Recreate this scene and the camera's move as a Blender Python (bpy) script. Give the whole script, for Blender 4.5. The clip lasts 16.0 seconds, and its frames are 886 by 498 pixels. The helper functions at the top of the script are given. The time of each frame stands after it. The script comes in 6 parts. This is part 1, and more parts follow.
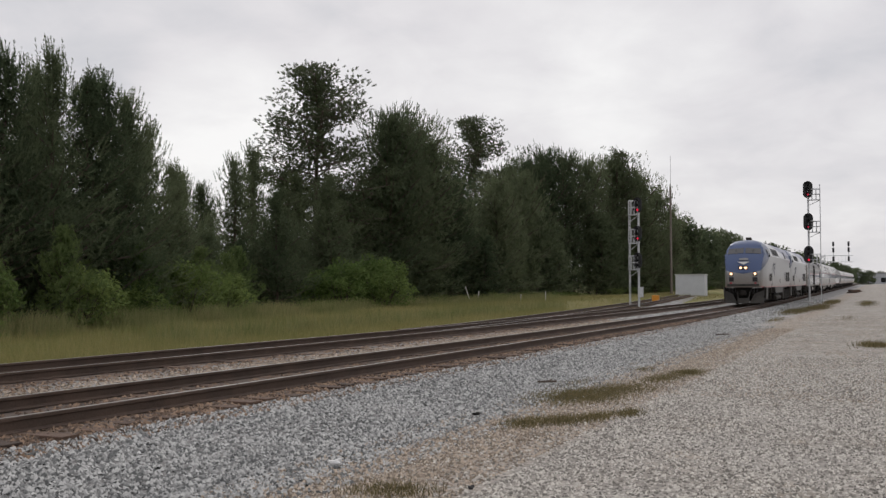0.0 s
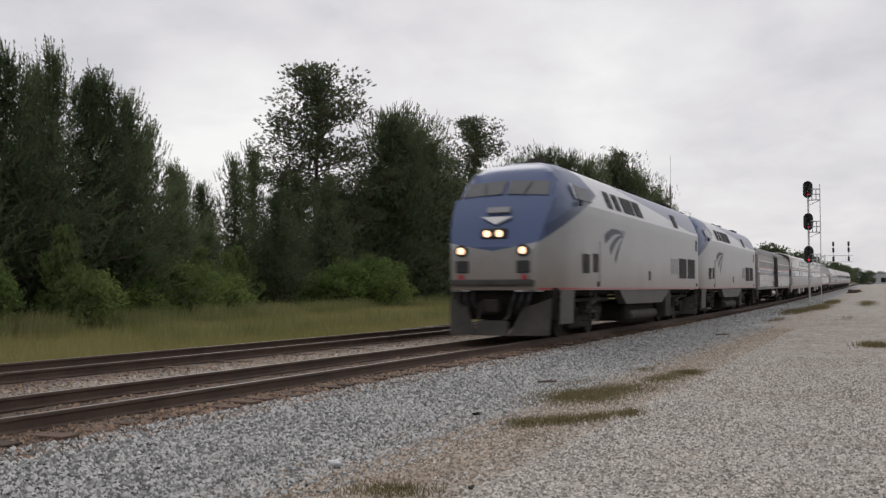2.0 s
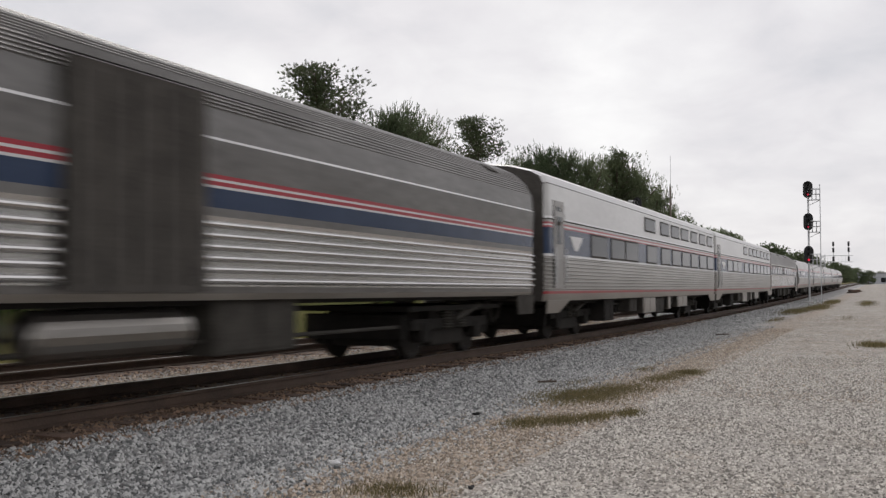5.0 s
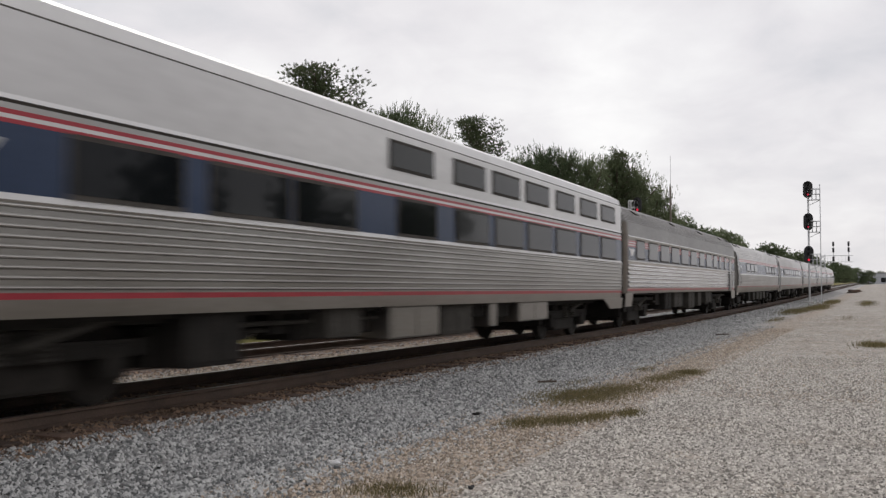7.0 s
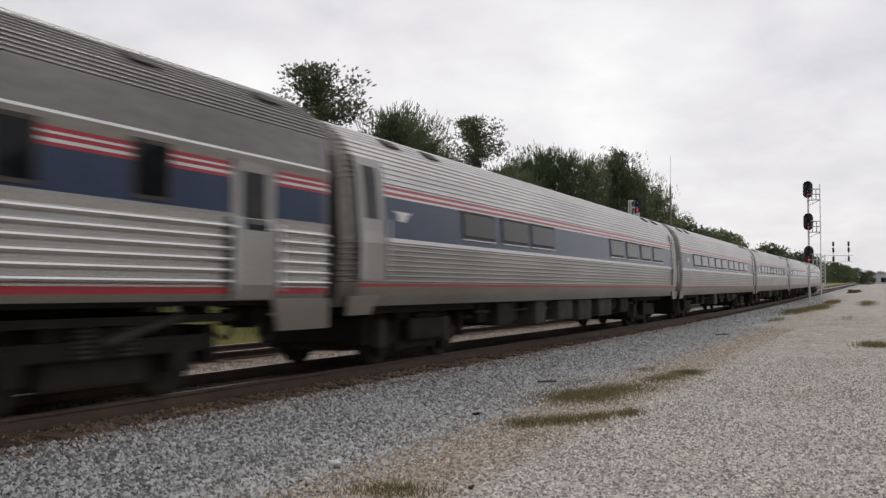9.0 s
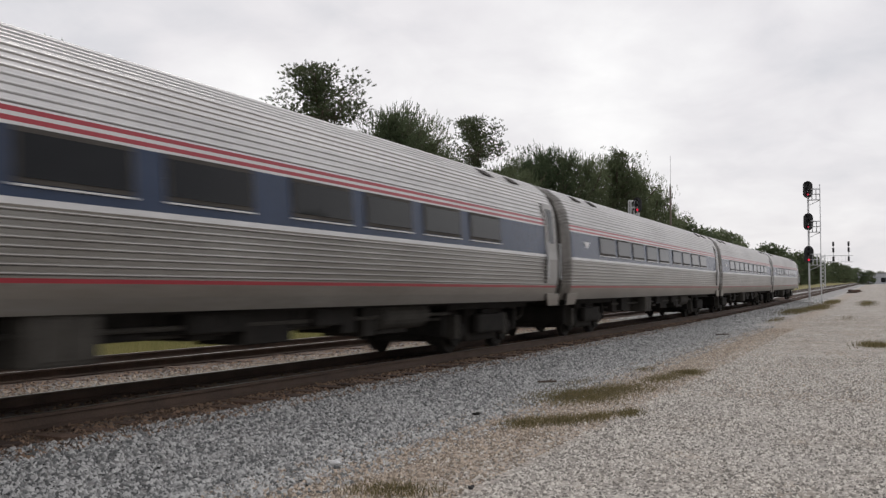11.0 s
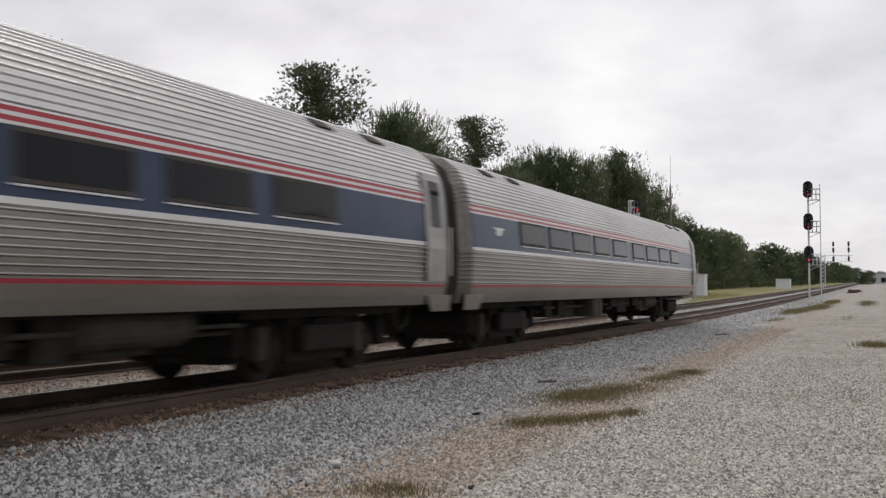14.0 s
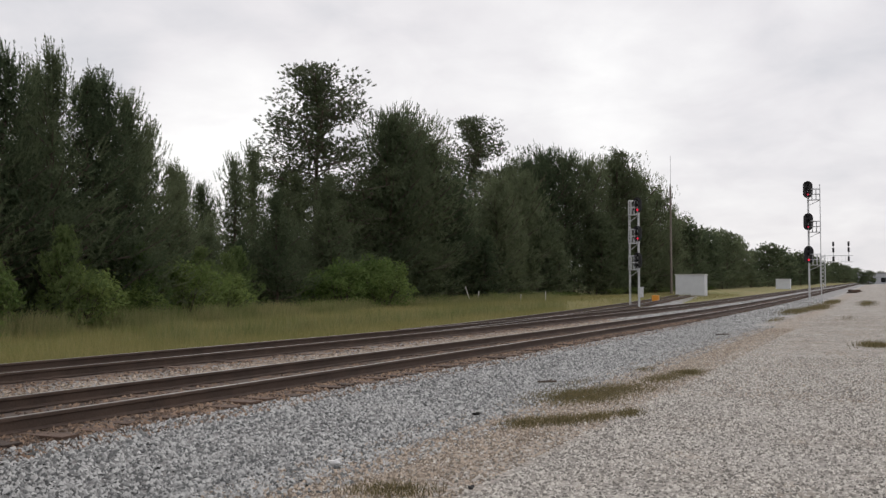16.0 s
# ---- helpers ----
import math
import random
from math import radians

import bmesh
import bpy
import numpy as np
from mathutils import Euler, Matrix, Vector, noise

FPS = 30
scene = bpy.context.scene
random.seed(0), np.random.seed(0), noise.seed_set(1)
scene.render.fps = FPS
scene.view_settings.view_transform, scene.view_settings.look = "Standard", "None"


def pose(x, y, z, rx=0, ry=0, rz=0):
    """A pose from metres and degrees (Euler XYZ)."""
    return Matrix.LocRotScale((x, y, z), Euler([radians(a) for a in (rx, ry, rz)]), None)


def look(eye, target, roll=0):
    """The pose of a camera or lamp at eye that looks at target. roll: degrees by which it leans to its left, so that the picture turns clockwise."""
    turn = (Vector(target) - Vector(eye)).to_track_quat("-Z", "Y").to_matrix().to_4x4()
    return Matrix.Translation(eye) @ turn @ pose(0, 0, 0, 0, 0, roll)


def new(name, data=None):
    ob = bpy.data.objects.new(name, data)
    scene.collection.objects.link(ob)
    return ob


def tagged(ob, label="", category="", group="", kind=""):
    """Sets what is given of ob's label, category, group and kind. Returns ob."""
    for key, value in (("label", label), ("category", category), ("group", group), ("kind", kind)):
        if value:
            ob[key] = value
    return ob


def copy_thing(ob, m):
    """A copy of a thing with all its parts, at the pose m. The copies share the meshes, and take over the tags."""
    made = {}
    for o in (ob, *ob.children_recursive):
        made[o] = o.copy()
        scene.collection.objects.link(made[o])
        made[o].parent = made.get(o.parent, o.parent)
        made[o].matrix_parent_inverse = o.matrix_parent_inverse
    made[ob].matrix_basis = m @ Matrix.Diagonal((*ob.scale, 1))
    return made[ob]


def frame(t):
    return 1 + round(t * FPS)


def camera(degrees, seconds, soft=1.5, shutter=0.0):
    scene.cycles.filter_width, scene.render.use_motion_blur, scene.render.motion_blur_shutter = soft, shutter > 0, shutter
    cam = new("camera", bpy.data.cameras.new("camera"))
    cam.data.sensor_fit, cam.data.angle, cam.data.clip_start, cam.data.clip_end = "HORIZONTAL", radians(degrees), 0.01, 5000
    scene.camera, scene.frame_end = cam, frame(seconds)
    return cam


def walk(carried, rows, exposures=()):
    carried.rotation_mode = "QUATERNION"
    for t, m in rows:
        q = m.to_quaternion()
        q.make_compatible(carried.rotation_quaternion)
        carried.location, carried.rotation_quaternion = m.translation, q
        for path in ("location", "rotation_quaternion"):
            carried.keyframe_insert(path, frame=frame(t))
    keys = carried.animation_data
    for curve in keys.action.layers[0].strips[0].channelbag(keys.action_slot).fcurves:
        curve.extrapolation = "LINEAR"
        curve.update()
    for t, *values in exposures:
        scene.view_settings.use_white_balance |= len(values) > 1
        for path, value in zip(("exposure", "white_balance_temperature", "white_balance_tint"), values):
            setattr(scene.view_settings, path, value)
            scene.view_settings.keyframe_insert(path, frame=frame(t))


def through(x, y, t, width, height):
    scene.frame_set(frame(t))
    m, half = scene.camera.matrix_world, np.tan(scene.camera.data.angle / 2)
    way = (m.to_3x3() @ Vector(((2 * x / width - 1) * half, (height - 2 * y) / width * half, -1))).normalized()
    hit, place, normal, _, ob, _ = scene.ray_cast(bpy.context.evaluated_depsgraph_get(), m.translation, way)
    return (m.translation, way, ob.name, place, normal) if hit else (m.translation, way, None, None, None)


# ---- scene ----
RAIL_Z = 0.42          # top of the rails above the gravel lot
NEAR, FAR = -8.56, -12.85   # centre lines of the two tracks
GAUGE = 0.7535         # half the distance between rail heads


def rise(y):
    """The line climbs gently away from the camera."""
    if y <= 0:
        return 0.0
    return 5.5e-5 * y * y if y < 100 else 0.55 + 0.011 * (y - 100)


# camera on a tripod beside the line
cam = camera(48.95, 16.0, soft=1.35, shutter=0.4)
EYE = Vector((0, 0, 1.656))
YAW, PITCH = 0.41956, 0.04363
AHEAD = Vector((-math.sin(YAW) * math.cos(PITCH), math.cos(YAW) * math.cos(PITCH), math.sin(PITCH)))
stand = look(EYE, EYE + AHEAD, 0.0)
walk(cam, [(0, stand), (16.0, stand)], exposures=[(0, 0.04), (2.0, 0.02), (3.5, 0.10), (6.5, 0.16), (9.0, 0.16), (12.5, 0.18), (15.3, 0.16), (16.0, 0.18)])


# ---- sky and sun ----
def make_world():
    w = bpy.data.worlds.new("overcast_sky")
    w.use_nodes = True
    n, l = w.node_tree.nodes, w.node_tree.links
    n.clear()
    out, bg = n.new("ShaderNodeOutputWorld"), n.new("ShaderNodeBackground")
    sky = n.new("ShaderNodeTexSky")
    sky.sky_type, sky.sun_disc = "NISHITA", False
    sky.sun_elevation, sky.sun_rotation = radians(38), radians(-35)
    co = n.new("ShaderNodeTexCoord")
    sep = n.new("ShaderNodeSeparateXYZ")
    l.new(co.outputs["Generated"], sep.inputs[0])
    up = n.new("ShaderNodeMath")
    up.operation = "ADD"
    l.new(sep.outputs["Z"], up.inputs[0])
    up.inputs[1].default_value = 0.32
    flat = n.new("ShaderNodeVectorMath")
    flat.operation = "DIVIDE"
    comb = n.new("ShaderNodeCombineXYZ")
    for k in "XYZ":
        l.new(up.outputs[0], comb.inputs[k])
    l.new(co.outputs["Generated"], flat.inputs[0])
    l.new(comb.outputs[0], flat.inputs[1])
    noises = []
    for scale, detail, rough in ((1.5, 4, 0.5), (4.6, 6, 0.55)):
        t = n.new("ShaderNodeTexNoise")
        t.inputs["Scale"].default_value, t.inputs["Detail"].default_value, t.inputs["Roughness"].default_value = scale, detail, rough
        t.inputs["Distortion"].default_value = 0.3
        l.new(flat.outputs[0], t.inputs["Vector"])
        noises.append(t)
    mix = n.new("ShaderNodeMix")
    mix.data_type = "FLOAT"
    mix.inputs["Factor"].default_value = 0.38
    l.new(noises[0].outputs["Fac"], mix.inputs["A"])
    l.new(noises[1].outputs["Fac"], mix.inputs["B"])
    # three thin places in the cloud, where the light comes through
    total = mix.outputs["Result"]
    for px, py, pz, size, gain in ((-0.60, 0.785, 0.165, 0.9970, 0.26), (-0.235, 0.955, 0.165, 0.9986, 0.09), (-0.074, 0.975, 0.23, 0.985, 0.07)):
        d = n.new("ShaderNodeVectorMath")
        d.operation = "DOT_PRODUCT"
        l.new(co.outputs["Generated"], d.inputs[0])
        d.inputs[1].default_value = Vector((px, py, pz)).normalized()
        r = n.new("ShaderNodeMapRange")
        r.interpolation_type = "SMOOTHSTEP"
        r.inputs["From Min"].default_value, r.inputs["From Max"].default_value = 2 * size - 1.0, 1.0
        r.inputs["To Max"].default_value = gain
        l.new(d.outputs["Value"], r.inputs["Value"])
        a = n.new("ShaderNodeMath")
        a.operation = "ADD"
        l.new(total, a.inputs[0])
        l.new(r.outputs[0], a.inputs[1])
        total = a.outputs[0]
    ramp = n.new("ShaderNodeValToRGB")
    e = ramp.color_ramp.elements
    e[0].position, e[0].color = 0.34, (0.57, 0.575, 0.61, 1)
    e[1].position, e[1].color = 0.76, (0.94, 0.93, 0.925, 1)
    m = e.new(0.52)
    m.color = (0.745, 0.725, 0.745, 1)
    l.new(total, ramp.inputs[0])
    high = n.new("ShaderNodeMapRange")       # the cloud is brighter towards the zenith
    high.inputs["From Min"].default_value, high.inputs["From Max"].default_value = 0.3, 1.0
    high.inputs["To Min"].default_value, high.inputs["To Max"].default_value = 1.0, 1.5
    l.new(sep.outputs["Z"], high.inputs["Value"])
    bright = n.new("ShaderNodeVectorMath")
    bright.operation = "SCALE"
    l.new(ramp.outputs[0], bright.inputs[0])
    l.new(high.outputs[0], bright.inputs["Scale"])
    thin = n.new("ShaderNodeVectorMath")
    thin.operation = "SCALE"
    thin.inputs["Scale"].default_value = 0.06
    l.new(sky.outputs[0], thin.inputs[0])
    both = n.new("ShaderNodeMix")
    both.data_type = "RGBA"
    both.inputs["Factor"].default_value = 0.93
    l.new(thin.outputs[0], both.inputs["A"])
    l.new(bright.outputs[0], both.inputs["B"])
    l.new(both.outputs["Result"], bg.inputs["Color"])
    bg.inputs["Strength"].default_value = 1.0
    l.new(bg.outputs[0], out.inputs[0])
    scene.world = w


make_world()
sun = new("sun", bpy.data.lights.new("sun", "SUN"))
sun.data.energy, sun.data.angle, sun.data.color = 0.6, radians(25), (1.0, 0.96, 0.9)
sun.matrix_world = look((-35, 55, 60), (0, 0, 0))


# ---- materials ----
def surface(name, dark, light, scale=3.0, rough=0.6, metal=0.0, bump=0.0, fine=30.0, island=0.0, random_ob=0.0, spec=0.5, stretch=(1, 1, 1), dirt=None, through=0.0):
    """A worn surface: two scales of noise between two colours, with fine relief; dirt: colour, height below which it gathers, amount."""
    m = bpy.data.materials.new(name)
    m.use_nodes = True
    n, l = m.node_tree.nodes, m.node_tree.links
    b = n["Principled BSDF"]
    co = n.new("ShaderNodeTexCoord")
    mp = n.new("ShaderNodeMapping")
    mp.inputs["Scale"].default_value = stretch
    l.new(co.outputs["Object"], mp.inputs[0])
    a, c = n.new("ShaderNodeTexNoise"), n.new("ShaderNodeTexNoise")
    for t, s, d in ((a, scale, 4), (c, fine, 3)):
        t.inputs["Scale"].default_value, t.inputs["Detail"].default_value = s, d
        l.new(mp.outputs[0], t.inputs["Vector"])
    av = n.new("ShaderNodeMix")
    av.data_type = "FLOAT"
    av.inputs["Factor"].default_value = 0.45
    l.new(a.outputs["Fac"], av.inputs["A"])
    l.new(c.outputs["Fac"], av.inputs["B"])
    val = av.outputs["Result"]
    for amount, kind in ((island, "ShaderNodeNewGeometry"), (random_ob, "ShaderNodeObjectInfo")):
        if amount:
            g = n.new(kind)
            x = n.new("ShaderNodeMix")
            x.data_type = "FLOAT"
            x.inputs["Factor"].default_value = amount
            l.new(val, x.inputs["A"])
            l.new(g.outputs["Random Per Island" if kind.endswith("Geometry") else "Random"], x.inputs["B"])
            val = x.outputs["Result"]
    rp = n.new("ShaderNodeValToRGB")
    e = rp.color_ramp.elements
    e[0].position, e[0].color = 0.3, (*dark, 1)
    e[1].position, e[1].color = 0.7, (*light, 1)
    l.new(val, rp.inputs[0])
    col = rp.outputs[0]
    if dirt:
        sp = n.new("ShaderNodeSeparateXYZ")
        l.new(co.outputs["Object"], sp.inputs[0])
        s = n.new("ShaderNodeMath")
        s.operation = "MULTIPLY_ADD"
        l.new(a.outputs["Fac"], s.inputs[0])
        s.inputs[1].default_value = 0.9
        l.new(sp.outputs["Z"], s.inputs[2])
        mr = n.new("ShaderNodeMapRange")
        mr.inputs["From Min"].default_value, mr.inputs["From Max"].default_value = dirt[1] - 0.1, dirt[1] + 1.0
        mr.inputs["To Min"].default_value, mr.inputs["To Max"].default_value = dirt[2], 0.0
        l.new(s.outputs[0], mr.inputs["Value"])
        x = n.new("ShaderNodeMix")
        x.data_type = "RGBA"
        l.new(mr.outputs[0], x.inputs["Factor"])
        l.new(col, x.inputs["A"])
        x.inputs["B"].default_value = (*dirt[0], 1)
        col = x.outputs["Result"]
    l.new(col, b.inputs["Base Color"])
    b.inputs["Roughness"].default_value, b.inputs["Metallic"].default_value = rough, metal
    b.inputs["Specular IOR Level"].default_value = spec
    if through:         # thin leaves let light through
        tr, mx = n.new("ShaderNodeBsdfTranslucent"), n.new("ShaderNodeMixShader")
        l.new(col, tr.inputs["Color"])
        mx.inputs[0].default_value = through
        l.new(b.outputs[0], mx.inputs[1])
        l.new(tr.outputs[0], mx.inputs[2])
        l.new(mx.outputs[0], n["Material Output"].inputs["Surface"])
    if bump:
        bp = n.new("ShaderNodeBump")
        bp.inputs["Strength"].default_value, bp.inputs["Distance"].default_value = 0.6, bump
        l.new(c.outputs["Fac"], bp.inputs["Height"])
        l.new(bp.outputs[0], b.inputs["Normal"])
    return m


def glow(name, colour, strength):
    m = bpy.data.materials.new(name)
    m.use_nodes = True
    b = m.node_tree.nodes["Principled BSDF"]
    b.inputs["Base Color"].default_value = (*colour, 1)
    b.inputs["Emission Color"].default_value, b.inputs["Emission Strength"].default_value = (*colour, 1), strength
    return m


M = {
    "rail_side": surface("rail_rust", (0.045, 0.030, 0.023), (0.11, 0.072, 0.052), 2, 0.75, 0.1, 0.002, 40),
    "rail_top": surface("rail_head", (0.22, 0.21, 0.20), (0.36, 0.35, 0.34), 4, 0.32, 0.9),
    "tie": surface("tie_wood", (0.034, 0.022, 0.016), (0.110, 0.068, 0.047), 3, 0.9, 0, 0.01, 25, random_ob=0.4, stretch=(0.4, 3, 3)),
    "stone": surface("ballast_stone", (0.090, 0.093, 0.093), (0.44, 0.438, 0.425), 0.7, 0.85, 0, 0.003, 60, island=0.56),
    "pebble": surface("lot_pebble", (0.135, 0.123, 0.108), (0.55, 0.515, 0.465), 0.5, 0.88, 0, 0.003, 60, island=0.65),
    "tan_pebble": surface("tan_pebble", (0.135, 0.105, 0.078), (0.41, 0.335, 0.262), 0.5, 0.9, 0, 0.003, 60, island=0.6),
    "steel": surface("stainless_steel", (0.31, 0.30, 0.285), (0.44, 0.43, 0.415), 1.2, 0.30, 0.9, 0, 14, stretch=(1, 0.3, 1.5), dirt=((0.13, 0.11, 0.09), 1.45, 0.5)),
    "flute": surface("bright_fluting", (0.50, 0.49, 0.48), (0.64, 0.63, 0.62), 1.2, 0.24, 1.0, 0, 14, stretch=(1, 0.3, 1.5)),
    "roof_steel": surface("roof_steel", (0.44, 0.43, 0.425), (0.62, 0.61, 0.60), 1.0, 0.34, 0.85, 0, 10, stretch=(1, 0.3, 1)),
    "old_steel": surface("old_roof_steel", (0.12, 0.115, 0.11), (0.23, 0.222, 0.215), 1.2, 0.38, 0.65, 0, 10, stretch=(1, 0.3, 1)),
    "panel": surface("silver_panel", (0.48, 0.47, 0.465), (0.60, 0.59, 0.58), 0.8, 0.28, 0.6, 0, 8, stretch=(1, 0.3, 1)),
    "white": surface("white_stripe", (0.50, 0.495, 0.49), (0.62, 0.615, 0.61), 2, 0.28),
    "red": surface("red_stripe", (0.27, 0.026, 0.040), (0.37, 0.045, 0.058), 2, 0.3, spec=0.3),
    "blue": surface("blue_band", (0.020, 0.034, 0.070), (0.036, 0.054, 0.100), 1.5, 0.26, spec=0.25),
    "dark": surface("black_underframe", (0.010, 0.0095, 0.009), (0.030, 0.027, 0.024), 3, 0.8, 0, 0.003, spec=0.12),
    "gear": surface("dusty_grey_gear", (0.026, 0.024, 0.021), (0.072, 0.066, 0.058), 3, 0.8, 0, 0.003, spec=0.15),
    "wheel": surface("wheel_steel", (0.012, 0.011, 0.010), (0.036, 0.031, 0.027), 4, 0.7, 0.0, spec=0.15),
    "rubber": surface("diaphragm_rubber", (0.040, 0.037, 0.034), (0.095, 0.087, 0.078), 3, 0.85, spec=0.15),
    "glass": surface("dark_glass", (0.005, 0.006, 0.007), (0.010, 0.011, 0.013), 0.6, 0.05, 0, 0, 6, spec=0.15),
    "galv": surface("galvanised_steel", (0.42, 0.43, 0.44), (0.62, 0.63, 0.64), 5, 0.5, 0.3),
    "black": surface("signal_black", (0.010, 0.010, 0.011), (0.022, 0.022, 0.023), 5, 0.6),
    "hut": surface("hut_white", (0.52, 0.54, 0.57), (0.62, 0.64, 0.67), 1.5, 0.6),
    "concrete": surface("concrete", (0.36, 0.35, 0.33), (0.52, 0.50, 0.47), 3, 0.9, 0, 0.004),
    "orange": surface("orange_paint", (0.62, 0.24, 0.02), (0.74, 0.31, 0.03), 3, 0.5),
    "pole": surface("pole_wood", (0.12, 0.10, 0.085), (0.22, 0.19, 0.165), 2, 0.9, 0, 0.005, 20, stretch=(5, 5, 0.4)),
    "bark": surface("pine_bark", (0.05, 0.038, 0.03), (0.12, 0.09, 0.07), 3, 0.95, 0, 0.02, 12),
    "needle": surface("pine_needles", (0.064, 0.088, 0.048), (0.170, 0.197, 0.112), 0.3, 0.8, island=0.2, random_ob=0.35, spec=0.15, through=0.48),
    "needle_dry": surface("tall_pine_needles", (0.070, 0.092, 0.050), (0.160, 0.182, 0.100), 0.3, 0.8, island=0.2, random_ob=0.25, spec=0.15, through=0.46),
    "needle_young": surface("young_pine_needles", (0.080, 0.125, 0.044), (0.205, 0.255, 0.100), 0.5, 0.8, island=0.25, random_ob=0.3, spec=0.15, through=0.48),
    "leaf": surface("shrub_leaves", (0.085, 0.135, 0.040), (0.215, 0.270, 0.090), 0.5, 0.8, island=0.3, random_ob=0.3, spec=0.1, through=0.48),
    "grass": surface("grass_blades", (0.135, 0.165, 0.050), (0.38, 0.315, 0.155), 0.16, 0.9, island=0.15, spec=0.1, through=0.35),
    "tall_weed": surface("tall_weeds", (0.11, 0.155, 0.05), (0.33, 0.29, 0.15), 0.35, 0.9, island=0.2, spec=0.1, through=0.4),
    "weed": surface("dry_weeds", (0.085, 0.080, 0.036), (0.24, 0.195, 0.105), 0.9, 0.9, island=0.4, spec=0.1, through=0.3),
    "rust_stone": surface("rust_stained_stone", (0.055, 0.034, 0.022), (0.24, 0.158, 0.105), 0.7, 0.9, 0, 0.003, 50, island=0.6),
    "plough": surface("plough_grey", (0.030, 0.028, 0.026), (0.075, 0.070, 0.064), 2, 0.7, 0, 0.002, spec=0.2),
    # base colour raised above plain glass to imitate the sky mirrored in it
    "screen": surface("sky_toned_windscreen_glass", (0.045, 0.046, 0.050), (0.075, 0.075, 0.080), 0.8, 0.10, 0, 0, 6, spec=0.5),
    "faint": surface("faded_grey_paint", (0.17, 0.17, 0.175), (0.23, 0.23, 0.235), 2, 0.5),
    "red_dim": glow("dim_red_lamp", (0.55, 0.02, 0.06), 0.5),
    "red_lamp": glow("red_lamp", (0.9, 0.02, 0.06), 1.1),
    "head_lamp": glow("head_lamp", (1.0, 0.62, 0.38), 1.9),
    "far_wall": surface("far_wall", (0.32, 0.33, 0.36), (0.42, 0.43, 0.46), 0.2, 0.8),
}


def ground_material():
    """Pale gravel lot on one side of the line, grass on the other, with ragged edges between them."""
    m = bpy.data.materials.new("ground_cover")
    m.use_nodes = True
    n, l = m.node_tree.nodes, m.node_tree.links
    b = n["Principled BSDF"]
    co = n.new("ShaderNodeTexCoord")
    sp = n.new("ShaderNodeSeparateXYZ")
    l.new(co.outputs["Object"], sp.inputs[0])

    def noise_of(scale, detail=5, rough=0.6):
        t = n.new("ShaderNodeTexNoise")
        t.inputs["Scale"].default_value, t.inputs["Detail"].default_value, t.inputs["Roughness"].default_value = scale, detail, rough
        l.new(co.outputs["Object"], t.inputs["Vector"])
        return t.outputs["Fac"]

    def ramp(v, stops):
        r = n.new("ShaderNodeValToRGB")
        e = r.color_ramp.elements
        e[0].position, e[0].color = stops[0][0], (*stops[0][1], 1)
        e[1].position, e[1].color = stops[-1][0], (*stops[-1][1], 1)
        for p, c in stops[1:-1]:
            e.new(p).color = (*c, 1)
        l.new(v, r.inputs[0])
        return r.outputs[0]

    def mixed(fac, a, c, mode="MIX"):
        x = n.new("ShaderNodeMix")
        x.data_type, x.blend_type = "RGBA", mode
        if hasattr(fac, "links"):
            l.new(fac, x.inputs["Factor"])
        else:
            x.inputs["Factor"].default_value = fac
        l.new(a, x.inputs["A"])
        l.new(c, x.inputs["B"])
        return x.outputs["Result"]

    vor = n.new("ShaderNodeTexVoronoi")
    vor.inputs["Scale"].default_value = 26
    l.new(co.outputs["Object"], vor.inputs["Vector"])
    stones = ramp(vor.outputs["Color"], [(0.15, (0.15, 0.139, 0.126)), (0.85, (0.54, 0.505, 0.46))])
    broad = ramp(noise_of(0.35), [(0.35, (0.25, 0.22, 0.185)), (0.65, (0.38, 0.365, 0.345))])
    lot = mixed(0.55, stones, broad)
    patchy = ramp(noise_of(0.8, 6), [(0.58, (0, 0, 0)), (0.72, (1, 1, 1))])
    dust = ramp(noise_of(5), [(0.3, (0.25, 0.20, 0.15)), (0.7, (0.36, 0.31, 0.25))])
    lot = mixed(patchy, lot, dust)
    mott = ramp(noise_of(2.4, 8, 0.7), [(0.36, (0.62, 0.60, 0.57)), (0.5, (0.95, 0.94, 0.93)), (0.64, (1.18, 1.16, 1.14))])
    lot = mixed(0.8, lot, mott, "MULTIPLY")
    off = n.new("ShaderNodeMath")            # tan fines gathered along the foot of the ballast
    off.operation = "ADD"
    l.new(sp.outputs["X"], off.inputs[0])
    off.inputs[1].default_value = 4.1
    dist = n.new("ShaderNodeMath")
    dist.operation = "ABSOLUTE"
    l.new(off.outputs[0], dist.inputs[0])
    wave = n.new("ShaderNodeMath")
    wave.operation = "MULTIPLY_ADD"
    l.new(noise_of(0.7, 6, 0.7), wave.inputs[0])
    wave.inputs[1].default_value = 2.2
    l.new(dist.outputs[0], wave.inputs[2])
    tan = n.new("ShaderNodeMapRange")
    tan.inputs["From Min"].default_value, tan.inputs["From Max"].default_value = 1.0, 2.3
    tan.inputs["To Min"].default_value, tan.inputs["To Max"].default_value = 0.75, 0.0
    l.new(wave.outputs[0], tan.inputs["Value"])
    lot = mixed(tan.outputs[0], lot, ramp(vor.outputs["Color"], [(0.1, (0.20, 0.155, 0.115)), (0.9, (0.43, 0.35, 0.275))]))
    fade = n.new("ShaderNodeMapRange")
    shift = n.new("ShaderNodeMath")
    shift.operation = "MULTIPLY_ADD"
    l.new(noise_of(1.3), shift.inputs[0])
    shift.inputs[1].default_value = 3.2
    l.new(sp.outputs["X"], shift.inputs[2])
